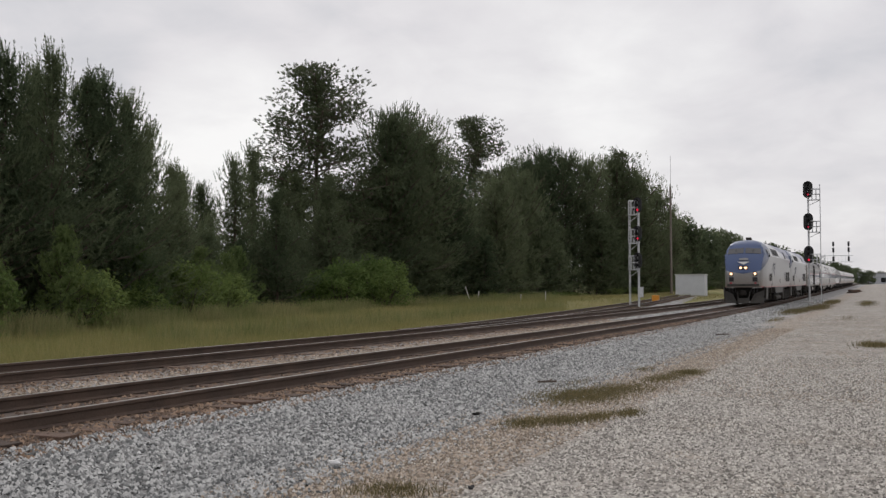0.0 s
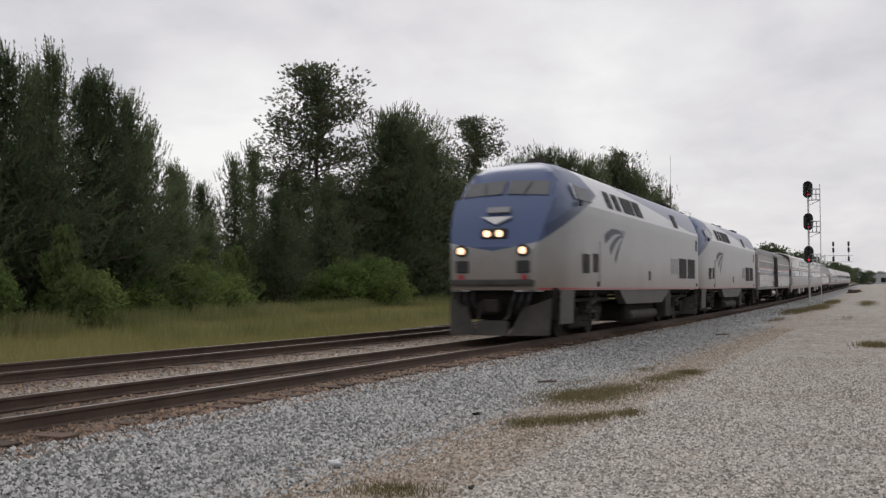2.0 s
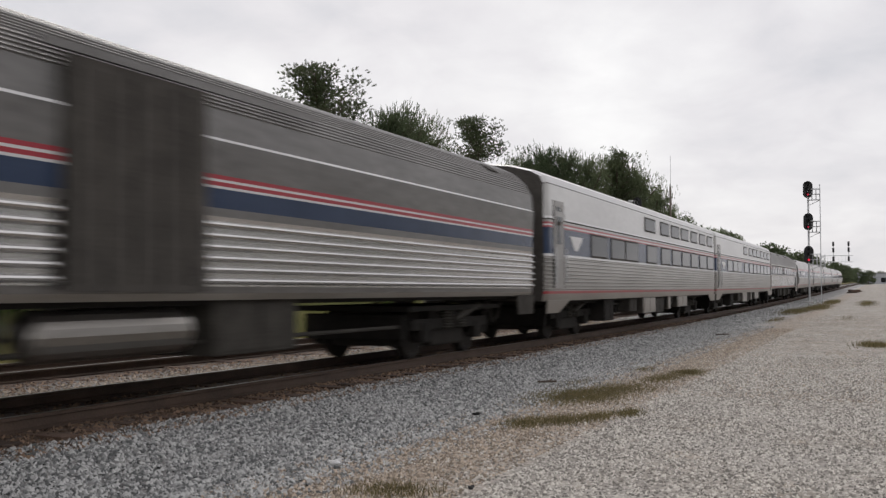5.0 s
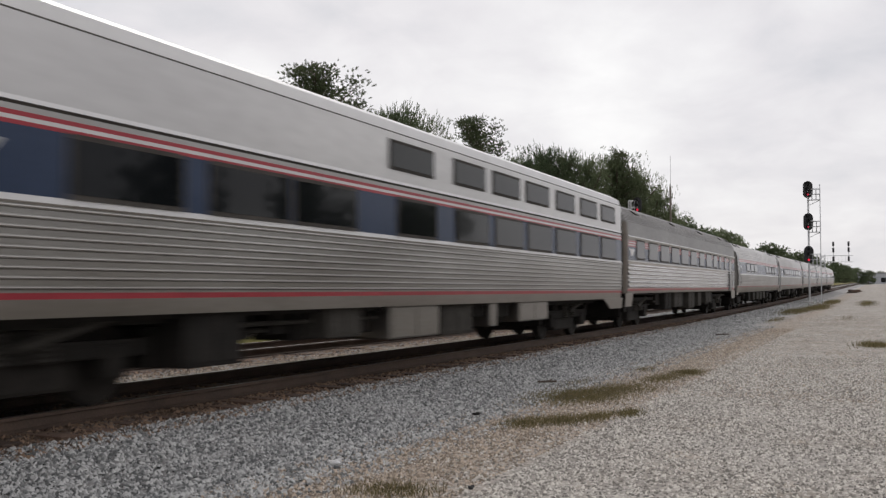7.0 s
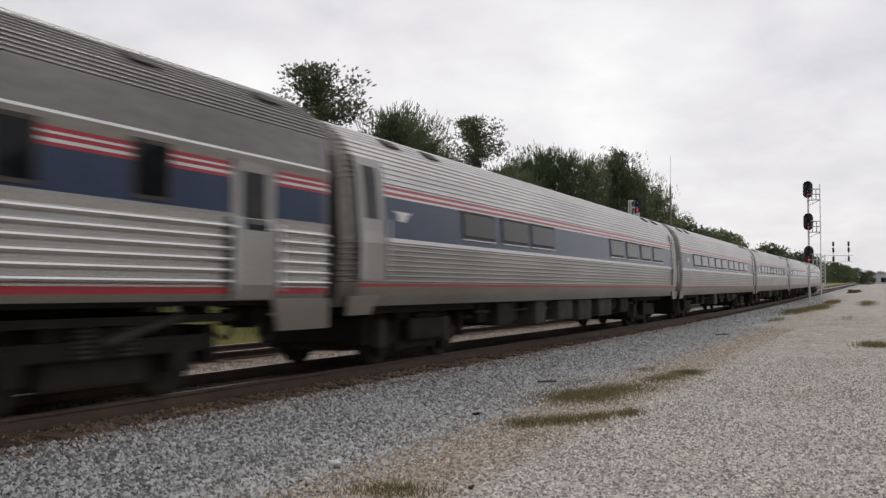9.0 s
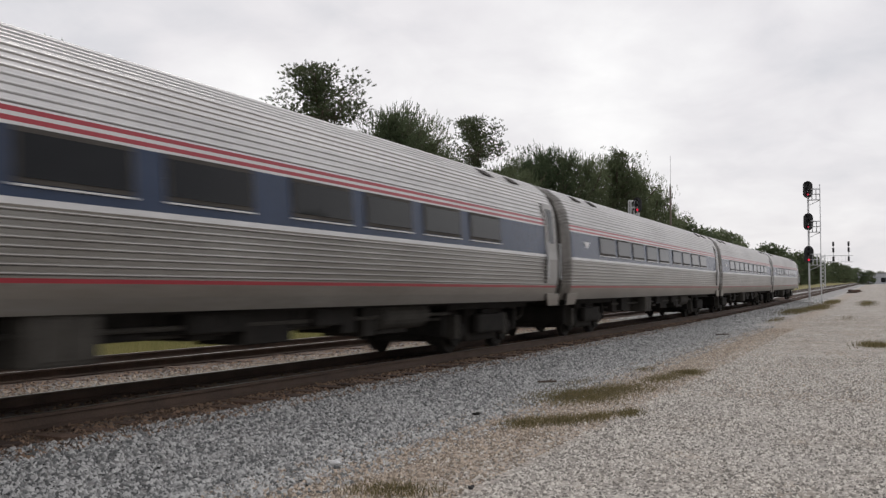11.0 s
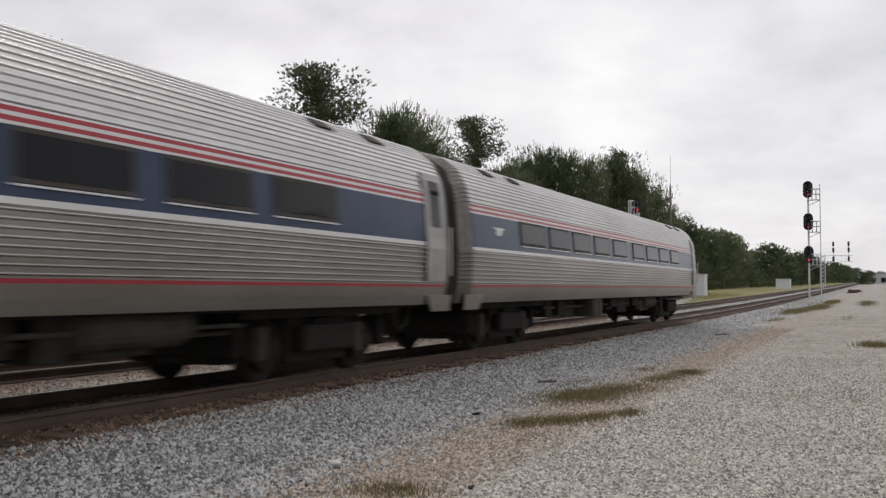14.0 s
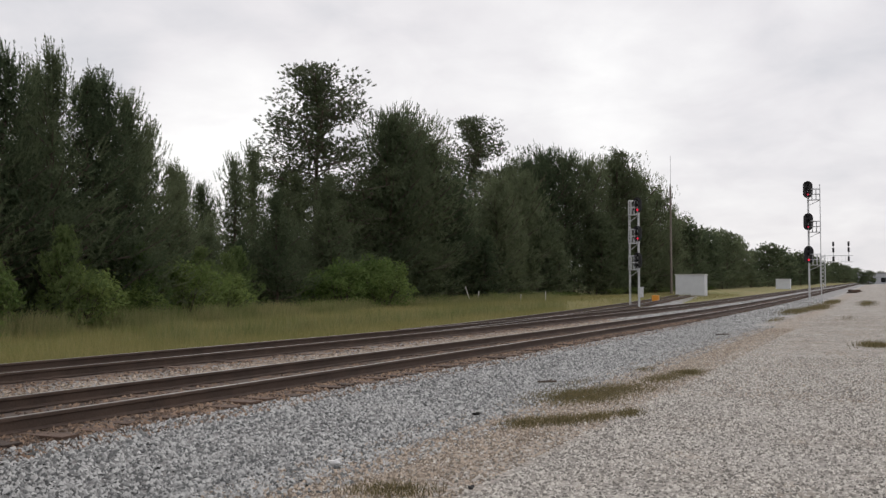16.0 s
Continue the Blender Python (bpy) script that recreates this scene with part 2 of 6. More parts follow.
    fade.inputs["From Min"].default_value, fade.inputs["From Max"].default_value = -4.2, -2.2
    l.new(shift.outputs[0], fade.inputs["Value"])
    lot = mixed(fade.outputs[0], ramp(vor.outputs["Color"], [(0.1, (0.17, 0.17, 0.17)), (0.9, (0.44, 0.43, 0.42))]), lot)
    green = ramp(noise_of(0.25, 6), [(0.3, (0.13, 0.15, 0.045)), (0.5, (0.25, 0.22, 0.085)), (0.7, (0.40, 0.29, 0.18))])
    green = mixed(0.5, green, ramp(noise_of(9), [(0.3, (0.06, 0.07, 0.026)), (0.7, (0.20, 0.18, 0.075))]))
    edge = n.new("ShaderNodeMath")
    edge.operation = "MULTIPLY_ADD"
    l.new(noise_of(0.5), edge.inputs[0])
    edge.inputs[1].default_value = 3.0
    l.new(sp.outputs["X"], edge.inputs[2])
    mr = n.new("ShaderNodeMapRange")
    mr.inputs["From Min"].default_value, mr.inputs["From Max"].default_value = -14.0, -12.6
    l.new(edge.outputs[0], mr.inputs["Value"])
    l.new(mixed(mr.outputs[0], green, lot), b.inputs["Base Color"])
    b.inputs["Roughness"].default_value = 0.92
    b.inputs["Specular IOR Level"].default_value = 0.25
    bp = n.new("ShaderNodeBump")
    bp.inputs["Strength"].default_value, bp.inputs["Distance"].default_value = 0.7, 0.03
    l.new(vor.outputs["Distance"], bp.inputs["Height"])
    l.new(bp.outputs[0], b.inputs["Normal"])
    return m


def ballast_material():
    """Crushed grey rock, browned by rust and timber along each pair of rails."""
    m = surface("ballast_bed", (0.12, 0.118, 0.115), (0.31, 0.30, 0.29), 0.6, 0.9, 0, 0.03, 28)
    n, l = m.node_tree.nodes, m.node_tree.links
    b = n["Principled BSDF"]
    base = b.inputs["Base Color"].links[0].from_socket
    co, sp = n.new("ShaderNodeTexCoord"), n.new("ShaderNodeSeparateXYZ")
    l.new(co.outputs["Object"], sp.inputs[0])
    t = n.new("ShaderNodeTexNoise")
    t.inputs["Scale"].default_value, t.inputs["Detail"].default_value = 1.6, 5
    l.new(co.outputs["Object"], t.inputs["Vector"])
    col = base
    for c in (NEAR, FAR):
        d = n.new("ShaderNodeMath")
        d.operation = "SUBTRACT"
        l.new(sp.outputs["X"], d.inputs[0])
        d.inputs[1].default_value = c
        ab = n.new("ShaderNodeMath")
        ab.operation = "ABSOLUTE"
        l.new(d.outputs[0], ab.inputs[0])
        w = n.new("ShaderNodeMath")
        w.operation = "MULTIPLY_ADD"
        l.new(t.outputs["Fac"], w.inputs[0])
        w.inputs[1].default_value = 0.9
        l.new(ab.outputs[0], w.inputs[2])
        r = n.new("ShaderNodeMapRange")
        r.inputs["From Min"].default_value, r.inputs["From Max"].default_value = 1.55, 2.05
        r.inputs["To Min"].default_value, r.inputs["To Max"].default_value = 0.85, 0.0
        l.new(w.outputs[0], r.inputs["Value"])
        x = n.new("ShaderNodeMix")
        x.data_type = "RGBA"
        l.new(r.outputs[0], x.inputs["Factor"])
        l.new(col, x.inputs["A"])
        x.inputs["B"].default_value = (0.075, 0.046, 0.032, 1)
        col = x.outputs["Result"]
    l.new(col, b.inputs["Base Color"])
    return m


def loco_material():
    """Grey locomotive paint: blue nose and blue roof sweep, pale roof flank, road dirt low down."""
    m = surface("loco_paint", (0.235, 0.235, 0.232), (0.285, 0.285, 0.281), 0.7, 0.30, 0.1, 0, 9, spec=0.45, dirt=((0.165, 0.120, 0.088), 1.72, 0.8))
    n, l = m.node_tree.nodes, m.node_tree.links
    b = n["Principled BSDF"]
    base = b.inputs["Base Color"].links[0].from_socket
    co, sp = n.new("ShaderNodeTexCoord"), n.new("ShaderNodeSeparateXYZ")
    l.new(co.outputs["Object"], sp.inputs[0])

    def op(kind, a, c, d=None):
        k = n.new("ShaderNodeMath")
        k.operation = kind
        for i, v in enumerate((a, c, d)):
            if v is None:
                continue
            if isinstance(v, (int, float)):
                k.inputs[i].default_value = v
            else:
                l.new(v, k.inputs[i])
        return k.outputs[0]

    X, Y, Z = sp.outputs
    ax = op("ABSOLUTE", X, 0)
    low = op("ADD", op("MULTIPLY_ADD", Y, 0.33, 2.24), op("MULTIPLY", ax, 0.16))
    steep = op("MULTIPLY_ADD", Y, 0.62, 1.53)
    high = op("MULTIPLY_ADD", Y, 0.29, 2.60)
    line = op("MINIMUM", op("MAXIMUM", low, steep), high)
    nose = op("MULTIPLY", op("GREATER_THAN", Z, line), op("LESS_THAN", op("MULTIPLY_ADD", Z, 1.6, Y), 10.6))
    sweep = op("GREATER_THAN", Z, op("MAXIMUM", op("MULTIPLY_ADD", Y, -0.072, 4.95), 3.60))
    sweep = op("MULTIPLY", sweep, op("GREATER_THAN", Y, 8.0))
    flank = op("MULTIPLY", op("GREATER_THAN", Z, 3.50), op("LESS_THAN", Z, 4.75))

    def over(fac, below, c):
        x = n.new("ShaderNodeMix")
        x.data_type = "RGBA"
        l.new(fac, x.inputs["Factor"])
        l.new(below, x.inputs["A"])
        x.inputs["B"].default_value = (*c, 1)
        return x.outputs["Result"]

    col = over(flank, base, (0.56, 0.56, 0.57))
    col = over(sweep, col, (0.19, 0.20, 0.28))
    col = over(nose, col, (0.048, 0.074, 0.158))
    edge = op("MULTIPLY", op("LESS_THAN", Z, op("ADD", line, 0.30)), op("GREATER_THAN", Y, 0.25))
    col = over(op("MULTIPLY", nose, edge), col, (0.018, 0.034, 0.088))
    l.new(col, b.inputs["Base Color"])
    return m


M["loco"] = loco_material()


# ---- mesh helpers ----
def part(name, bm, material, parent=None, label=""):
    """Links a bmesh as one mesh object under a thing or part. material: one name or a list of names."""
    me = bpy.data.meshes.new(name)
    bm.to_mesh(me)
    bm.free()
    for k in ([material] if isinstance(material, str) else material):
        me.materials.append(M[k])
    ob = new(name, me)
    if parent is not None:
        ob.parent = parent
    return tagged(ob, label)


def from_arrays(name, verts, faces, material, parent=None):
    """A mesh object from numpy arrays of points and equal-sided faces."""
    me = bpy.data.meshes.new(name)
    k = faces.shape[1]
    me.vertices.add(len(verts))
    me.vertices.foreach_set("co", np.asarray(verts, np.float32).ravel())
    me.loops.add(faces.size)
    me.loops.foreach_set("vertex_index", faces.astype(np.int32).ravel())
    me.polygons.add(len(faces))
    me.polygons.foreach_set("loop_start", np.arange(0, faces.size, k, dtype=np.int32))
    me.polygons.foreach_set("loop_total", np.full(len(faces), k, np.int32))
    me.update(calc_edges=True)
    me.validate()
    me.materials.append(M[material])
    ob = new(name, me)
    if parent is not None:
        ob.parent = parent
    return ob


def box(bm, x0, x1, y0, y1, z0, z1, bevel=0.0, mat=0):
    r = bmesh.ops.create_cube(bm, size=1.0, matrix=Matrix.Translation(((x0 + x1) / 2, (y0 + y1) / 2, (z0 + z1) / 2)) @ Matrix.Diagonal((abs(x1 - x0), abs(y1 - y0), abs(z1 - z0), 1)))
    fs = set(f for v in r["verts"] for f in v.link_faces)
    for f in fs:
        f.material_index = mat
    if bevel:
        es = list(set(e for v in r["verts"] for e in v.link_edges))
        bmesh.ops.bevel(bm, geom=es, offset=bevel, segments=2, affect="EDGES", profile=0.6)
    return bm


def rod(bm, a, c, r, n=8, r2=None, mat=0):
    a, c = Vector(a), Vector(c)
    m = Matrix.Translation((a + c) / 2) @ (c - a).to_track_quat("Z", "Y").to_matrix().to_4x4()
    q = bmesh.ops.create_cone(bm, cap_ends=True, segments=n, radius1=r, radius2=r if r2 is None else r2, depth=(c - a).length, matrix=m)
    for f in set(f for v in q["verts"] for f in v.link_faces):
        f.material_index = mat
    return bm


def B():
    return bmesh.new()


def quad_plate(bm, pts, depth):
    """A thin plate: four corners, pushed out by depth along its normal."""
    p = [Vector(q) for q in pts]
    nrm = (p[1] - p[0]).cross(p[3] - p[0]).normalized() * depth
    lo = [bm.verts.new(q) for q in p]
    hi = [bm.verts.new(q + nrm) for q in p]
    bm.faces.new(hi)
    bm.faces.new(lo[::-1])
    for i in range(4):
        j = (i + 1) % 4
        bm.faces.new((lo[i], lo[j], hi[j], hi[i]))
    return bm


# ---- ground, ballast and tracks ----
M["ground"] = ground_material()
M["ballast"] = ballast_material()


def make_ground():
    xs = np.concatenate([[-2500, -900, -300, -120, -70], np.arange(-50, 14, 1.0), [20, 40, 90, 300, 900, 2500]])
    ys = np.concatenate([[-900, -340, -120, -40, -15], np.arange(-5, 60, 1.0), np.arange(62, 130, 4), [150, 180, 230, 300, 420, 700, 1200, 2200, 3500]])
    V = np.zeros((len(ys), len(xs), 3))
    for j, y in enumerate(ys):
        for i, x in enumerate(xs):
            z = rise(y)
            if -60 < x < 14 and -5 < y < 130:
                z += (0.05 if x < -17 else 0.008) * noise.noise((x * 0.25, y * 0.25, 0))
            if x < -17:
                z += min(0.35, (-17 - x) * 0.03)
            V[j, i] = (x, y, z - 0.03)
    a = np.arange(len(ys) * len(xs)).reshape(len(ys), len(xs))
    F = np.stack([a[:-1, :-1], a[:-1, 1:], a[1:, 1:], a[1:, :-1]], -1).reshape(-1, 4)
    ob = from_arrays("ground", V.reshape(-1, 3), F, "ground")
    ob.data.polygons.foreach_set("use_smooth", np.ones(len(F), bool))
    return tagged(ob, "pale gravel lot and rough grass beside the railway", "ground", kind="structure")


def siding_x(y):
    """Centre line of the siding, which leaves the far track by a turnout."""
    s = y - 18
    return FAR - (0 if s <= 0 else (s * s * 0.0025 if s < 20 else 1.0 + 0.1 * (s - 20)))


def strip(name, section, ys, centre, material, label, category, jitter=0.0):
    V = []
    for y in ys:
        for x, z in section:
            j = jitter * noise.noise((x * 1.7, y * 1.7, 9)) if jitter and -5 < y < 80 else 0
            V.append((centre(y) + x, y, z + rise(y) + j))
    k = len(section)
    a = np.arange(len(ys) * k).reshape(len(ys), k)
    F = np.stack([a[:-1, :-1], a[:-1, 1:], a[1:, 1:], a[1:, :-1]], -1).reshape(-1, 4)
    ob = from_arrays(name, np.array(V), F, material)
    return tagged(ob, label, category, kind="structure")


def make_rail(parent, offset, centre, ys, label=""):
    head, web, foot, h = 0.036, 0.009, 0.07, 0.165
    sec = [(-foot, 0), (foot, 0), (foot, 0.014), (web, 0.035), (web, 0.118), (head, 0.128), (head, 0.158), (head - 0.008, h), (-head + 0.008, h), (-head, 0.158), (-head, 0.128), (-web, 0.118), (-web, 0.035), (-foot, 0.014)]
    bm = B()
    rings = []
    for y in ys:
        rings.append([bm.verts.new((centre(y) + offset + x, y, RAIL_Z - h + z + rise(y))) for x, z in sec])
    k = len(sec)
    for r, s in zip(rings, rings[1:]):
        for i in range(k):
            f = bm.faces.new((r[i], r[(i + 1) % k], s[(i + 1) % k], s[i]))
            f.material_index = 1 if i == 7 else 0
    return part("rail", bm, ["rail_side", "rail_top"], parent, label)


def make_track(label, centre, y0, y1, near0, near1, rail_offsets=(-GAUGE, GAUGE), step=0.52):
    t = tagged(new("railway_track"), label, "railway track", kind="structure")
    ys = list(np.arange(y0, 0, 12.0)) + list(np.arange(max(y0, 0), min(y1, 140), 2.0)) + (list(np.arange(140, y1, 12.0)) if y1 > 140 else []) + [y1]
    for o in rail_offsets:
        make_rail(t, o, centre, ys, "rust-brown steel rail with a worn bright head")
    bm = B()
    box(bm, -1.37, 1.37, -0.115, 0.115, -0.17, 0.0, 0.012)
    me = None
    n = 0
    y = near0
    rnd = random.Random(int(abs(centre(0)) * 100))
    while y < near1 and n < 298:
        z = RAIL_Z - 0.168 + rise(y) + rnd.uniform(-0.010, 0.012)
        if me is None:
            ob = part("tie", bm, "tie", t)
            me = ob.data
        else:
            ob = new("tie", me)
            ob.parent = t
        ob.matrix_basis = pose(centre(y) + rnd.uniform(-0.14, 0.06), y + rnd.uniform(-0.05, 0.05), z, 0, rnd.uniform(-0.5, 0.5), rnd.uniform(-2.0, 2.0))
        y += step
        n += 1
    rest = B()
    for a, c in ((y, y1), (y0, near0)):
        q = a
        while q < c:
            r = bmesh.ops.create_cube(rest, size=1.0, matrix=Matrix.Translation((centre(q), q, RAIL_Z - 0.255 + rise(q))) @ Matrix.Diagonal((2.6, 0.23, 0.17, 1)))
            q += 2.0 if q < 0 else 1.04
    if rest.verts:
        tagged(part("far_ties", rest, "tie", t), kind="stuff")
    else:
        rest.free()
    return t


def stones(name, zones, size, material, label, seed, lift=0.006):
    """Loose crushed stones strewn over zones (x0, x1, y0, y1, number)."""
    g = np.random.default_rng(seed)
    octa = np.array([(1, 0, -0.5), (-1, 0, -0.5), (0, 1, -0.5), (0, -1, -0.5), (0, 0, 1)], float)
    tri = np.array([(0, 2, 4), (2, 1, 4), (1, 3, 4), (3, 0, 4)])      # the buried half is left out
    P = []
    for x0, x1, y0, y1, k in zones:
        u, v = g.random(k), g.random(k) ** 1.5
        y = y0 + (y1 - y0) * v
        r = np.where(y < 100, 5.5e-5 * np.maximum(y, 0) ** 2, 0.55 + 0.011 * (y - 100))
        x = x0 + (x1 - x0) * u
        P.append(np.stack([x, y, bed_z(x) + lift + r], 1))
    P = np.concatenate(P)
    k = len(P)
    s = size * (0.55 + 0.9 * g.random((k, 1, 1))) * np.stack([0.7 + 0.6 * g.random(k), 0.7 + 0.6 * g.random(k), 0.5 + 0.4 * g.random(k)], 1)[:, None, :]
    a = g.random(k) * 6.283
    tilt = (g.random(k) - 0.5) * 1.2
    L = octa[None] + (g.random((k, 5, 3)) - 0.5) * 0.55
    L = L * s
    x, y, z = L[..., 0], L[..., 1], L[..., 2]
    y, z = y * np.cos(tilt)[:, None] - z * np.sin(tilt)[:, None], y * np.sin(tilt)[:, None] + z * np.cos(tilt)[:, None]
    x, y = x * np.cos(a)[:, None] - y * np.sin(a)[:, None], x * np.sin(a)[:, None] + y * np.cos(a)[:, None]
    V = np.stack([x, y, z], -1) + P[:, None, :]
    F = (tri[None] + 5 * np.arange(k)[:, None, None]).reshape(-1, 3)
    return tagged(from_arrays(name, V.reshape(-1, 3), F, material), label, "gravel", kind="stuff")


def blades(name, patches, height, width, material, label, seed, category="grass", spread=None):
    """Many grass blades; patches: centre x, y, radius x, radius y, number."""
    g = np.random.default_rng(seed)
    P = []
    for cx, cy, rx, ry, k in patches:
        if spread:
            x, y = cx + (g.random(k) * 2 - 1) * rx, cy + (g.random(k) * 2 - 1) * ry
        else:
            x, y = cx + g.normal(0, 0.45, k) * rx, cy + g.normal(0, 0.45, k) * ry
        P.append(np.stack([x, y], 1))
    P = np.concatenate(P)
    k = len(P)
    a = g.random(k) * 6.283
    h = height * (0.4 + 0.9 * g.random(k))
    lean = (g.random((k, 2)) - 0.5) * 0.9 * h[:, None]
    y = P[:, 1]
    r = np.where(y < 100, 5.5e-5 * np.maximum(y, 0) ** 2, 0.55 + 0.011 * (y - 100)) - 0.04
    r = r + np.where(P[:, 0] < -17, np.minimum(0.35, (-17 - P[:, 0]) * 0.03), 0)
    d = np.stack([np.cos(a), np.sin(a)], 1) * width
    V = np.zeros((k, 3, 3))
    V[:, 0, :2], V[:, 1, :2], V[:, 2, :2] = P - d, P + d, P + lean
    V[:, 0, 2], V[:, 1, 2], V[:, 2, 2] = r, r, r + h
    F = np.arange(3 * k).reshape(-1, 3)
    return tagged(from_arrays(name, V.reshape(-1, 3), F, material), label, category, kind="stuff")


def straight(c):
    return lambda y: c


make_ground()
BED = [(-7.1, -0.06), (-6.3, 0.12), (-5.9, 0.235), (-5.0, 0.245), (-2.9, 0.245), (-2.5, 0.22), (-1.8, 0.22), (-1.35, 0.245), (0.95, 0.245), (1.20, 0.226), (1.50, 0.205), (1.9, 0.155), (2.7, 0.015), (3.3, -0.07)]


def bed_z(x):
    """Height of the ballast at x, and of the lot beyond its foot."""
    return np.maximum(np.interp(np.asarray(x) - NEAR, [b[0] for b in BED], [b[1] for b in BED]), -0.03)


bed_y = list(np.arange(-340, 0, 20.0)) + list(np.arange(0, 80, 0.5)) + list(np.arange(80, 160, 4.0)) + list(np.arange(160, 700, 20.0))
strip("ballast_bed", BED, bed_y, straight(NEAR), "ballast", "grey crushed-rock ballast bed, rust-stained along the rails", "ballast", 0.02)
strip("siding_ballast", [(-2.4, -0.05), (-1.5, 0.19), (1.5, 0.19), (2.4, -0.05)], list(np.arange(26, 130, 2.0)), siding_x, "ballast", "grey ballast under the diverging siding", "ballast")
make_track("main railway track with brown rails on weathered timber ties", straight(NEAR), -330, 680, 2.0, 157.0)
make_track("second railway track with dull brown rails and timber ties", straight(FAR), -330, 680, 4.0, 159.0)
make_track("diverging siding track on timber ties beside the woods", siding_x, 27.5, 128, 27.5, 128.0)


# ---- the train ----

def ribs(p0, p1, n, depth):
    """Points of a corrugated stretch of wall section from p0 to p1, bulging outwards n times."""
    (x0, z0), (x1, z1) = p0, p1
    dx, dz = x1 - x0, z1 - z0
    L = math.hypot(dx, dz)
    nx, nz = dz / L * depth, -dx / L * depth
    out = []
    duty = 0.66 if depth > 0.03 else 0.45
    for i in range(n):
        for f, o in ((0.0, 0), (0.5 - duty / 2, 0), (0.5 - duty / 4, 0.85), (0.5, 1), (0.5 + duty / 4, 0.85), (0.5 + duty / 2, 0)):
            t = (i + f) / n
            out.append((x0 + dx * t + nx * o, z0 + dz * t + nz * o))
    return out


def shell(parent, name, pts, mats, stations, materials, label="", cap=0, plain=()):
    """A lofted body: half section pts from the sill to the roof's middle, mirrored; stations (y, width, height); plain:
    bays in darkened end steel.
    """
    bm = B()
    rings = []
    zb = pts[0][1]
    for y, w, h in stations:
        right = [bm.verts.new((x * w, y, zb + (z - zb) * h)) for x, z in pts]
        left = [bm.verts.new((-x * w, y, zb + (z - zb) * h)) for x, z in reversed(pts[:-1])]
        rings.append(right + left)
    k = len(rings[0])
    n = len(pts)
    for q, (r, s) in enumerate(zip(rings, rings[1:])):
        for i in range(k):
            j = (i + 1) % k
            f = bm.faces.new((r[i], r[j], s[j], s[i]))
            seg = i if i < n - 1 else (2 * n - 3 - i if i < 2 * n - 2 else 0)
            f.material_index = 9 if q in plain else mats[min(seg, len(mats) - 1)]
    for r, flip in ((rings[0], False), (rings[-1], True)):
        f = bm.faces.new(r[::-1] if not flip else r)
        f.material_index = cap
    bmesh.ops.recalc_face_normals(bm, faces=bm.faces)
    return part(name, bm, materials, parent, label)


def section(spec):
    """Builds a half section from bands: (x0, z0, x1, z1, material index, rib count, rib depth)."""
    pts, mats = [], []
    for x0, z0, x1, z1, m, n, d in spec:
        run = ribs((x0, z0), (x1, z1), n, d) if n else [(x0, z0)]
        pts += run
        mats += [m] * len(run)
    pts.append((spec[-1][2], spec[-1][3]))
    return pts, mats


def side_plate(parent, name, material, side, x0, x1, y0, y1, z0, z1, depth=0.012, label="", shapes=None):
    """A plate on a car's side; x0 at z0 and x1 at z1 follow the wall's lean."""
    bm = B()
    a = [(side * x0, y0, z0), (side * x0, y1, z0), (side * x1, y1, z1), (side * x1, y0, z1)]
    quad_plate(bm, a if side > 0 else a[::-1], depth)
    return part(name, bm, material, parent, label)


def wall_x(pts, z):
    """Half width of a car's section at height z, ribs left out."""
    for (x0, z0), (x1, z1) in zip(pts, pts[1:]):
        if min(z0, z1) <= z <= max(z0, z1) and abs(z1 - z0) > 1e-6:
            return x0 + (x1 - x0) * (z - z0) / (z1 - z0)
    return pts[0][0]


def wall_out(pts, z):
    """Half width over the ribs at height z."""
    return max(wall_x(pts, min(max(z + d, pts[0][1]), pts[-1][1])) for d in (-0.05, -0.03, -0.015, 0, 0.015, 0.03, 0.05))


def curved_plate(parent, name, material, side, pts, y0, y1, z0, z1, off=0.008, label="", n=10):
    """A panel that follows the lean and bulge of a car's wall."""
    bm = B()
    rows = []
    for k in range(n + 1):
        z = z0 + (z1 - z0) * k / n
        x = wall_out(pts, z) + off
        rows.append([bm.verts.new((side * q, y, z)) for q, y in ((x, y0), (x, y1), (x - 0.05, y1), (x - 0.05, y0))])
    for a, c in zip(rows, rows[1:]):
        for i in range(4):
            j = (i + 1) % 4
            bm.faces.new((a[i], a[j], c[j], c[i]))
    bm.faces.new(rows[0][::-1])
    bm.faces.new(rows[-1])
    bmesh.ops.recalc_face_normals(bm, faces=bm.faces)
    return part(name, bm, material, parent, label)


def window(parent, pts, side, y0, y1, z0, z1, material="glass", name="window", frame_mat="rubber"):
    xa, xb = wall_x(pts, z0) + 0.004, wall_x(pts, z1) + 0.004
    w = side_plate(parent, name, frame_mat, side, xa, xb, y0 - 0.05, y1 + 0.05, z0 - 0.05, z1 + 0.05, 0.012, "dark gasketed train window")
    side_plate(w, "pane", material, side, xa + 0.013, xb + 0.013, y0, y1, z0, z1, 0.004)
    return w


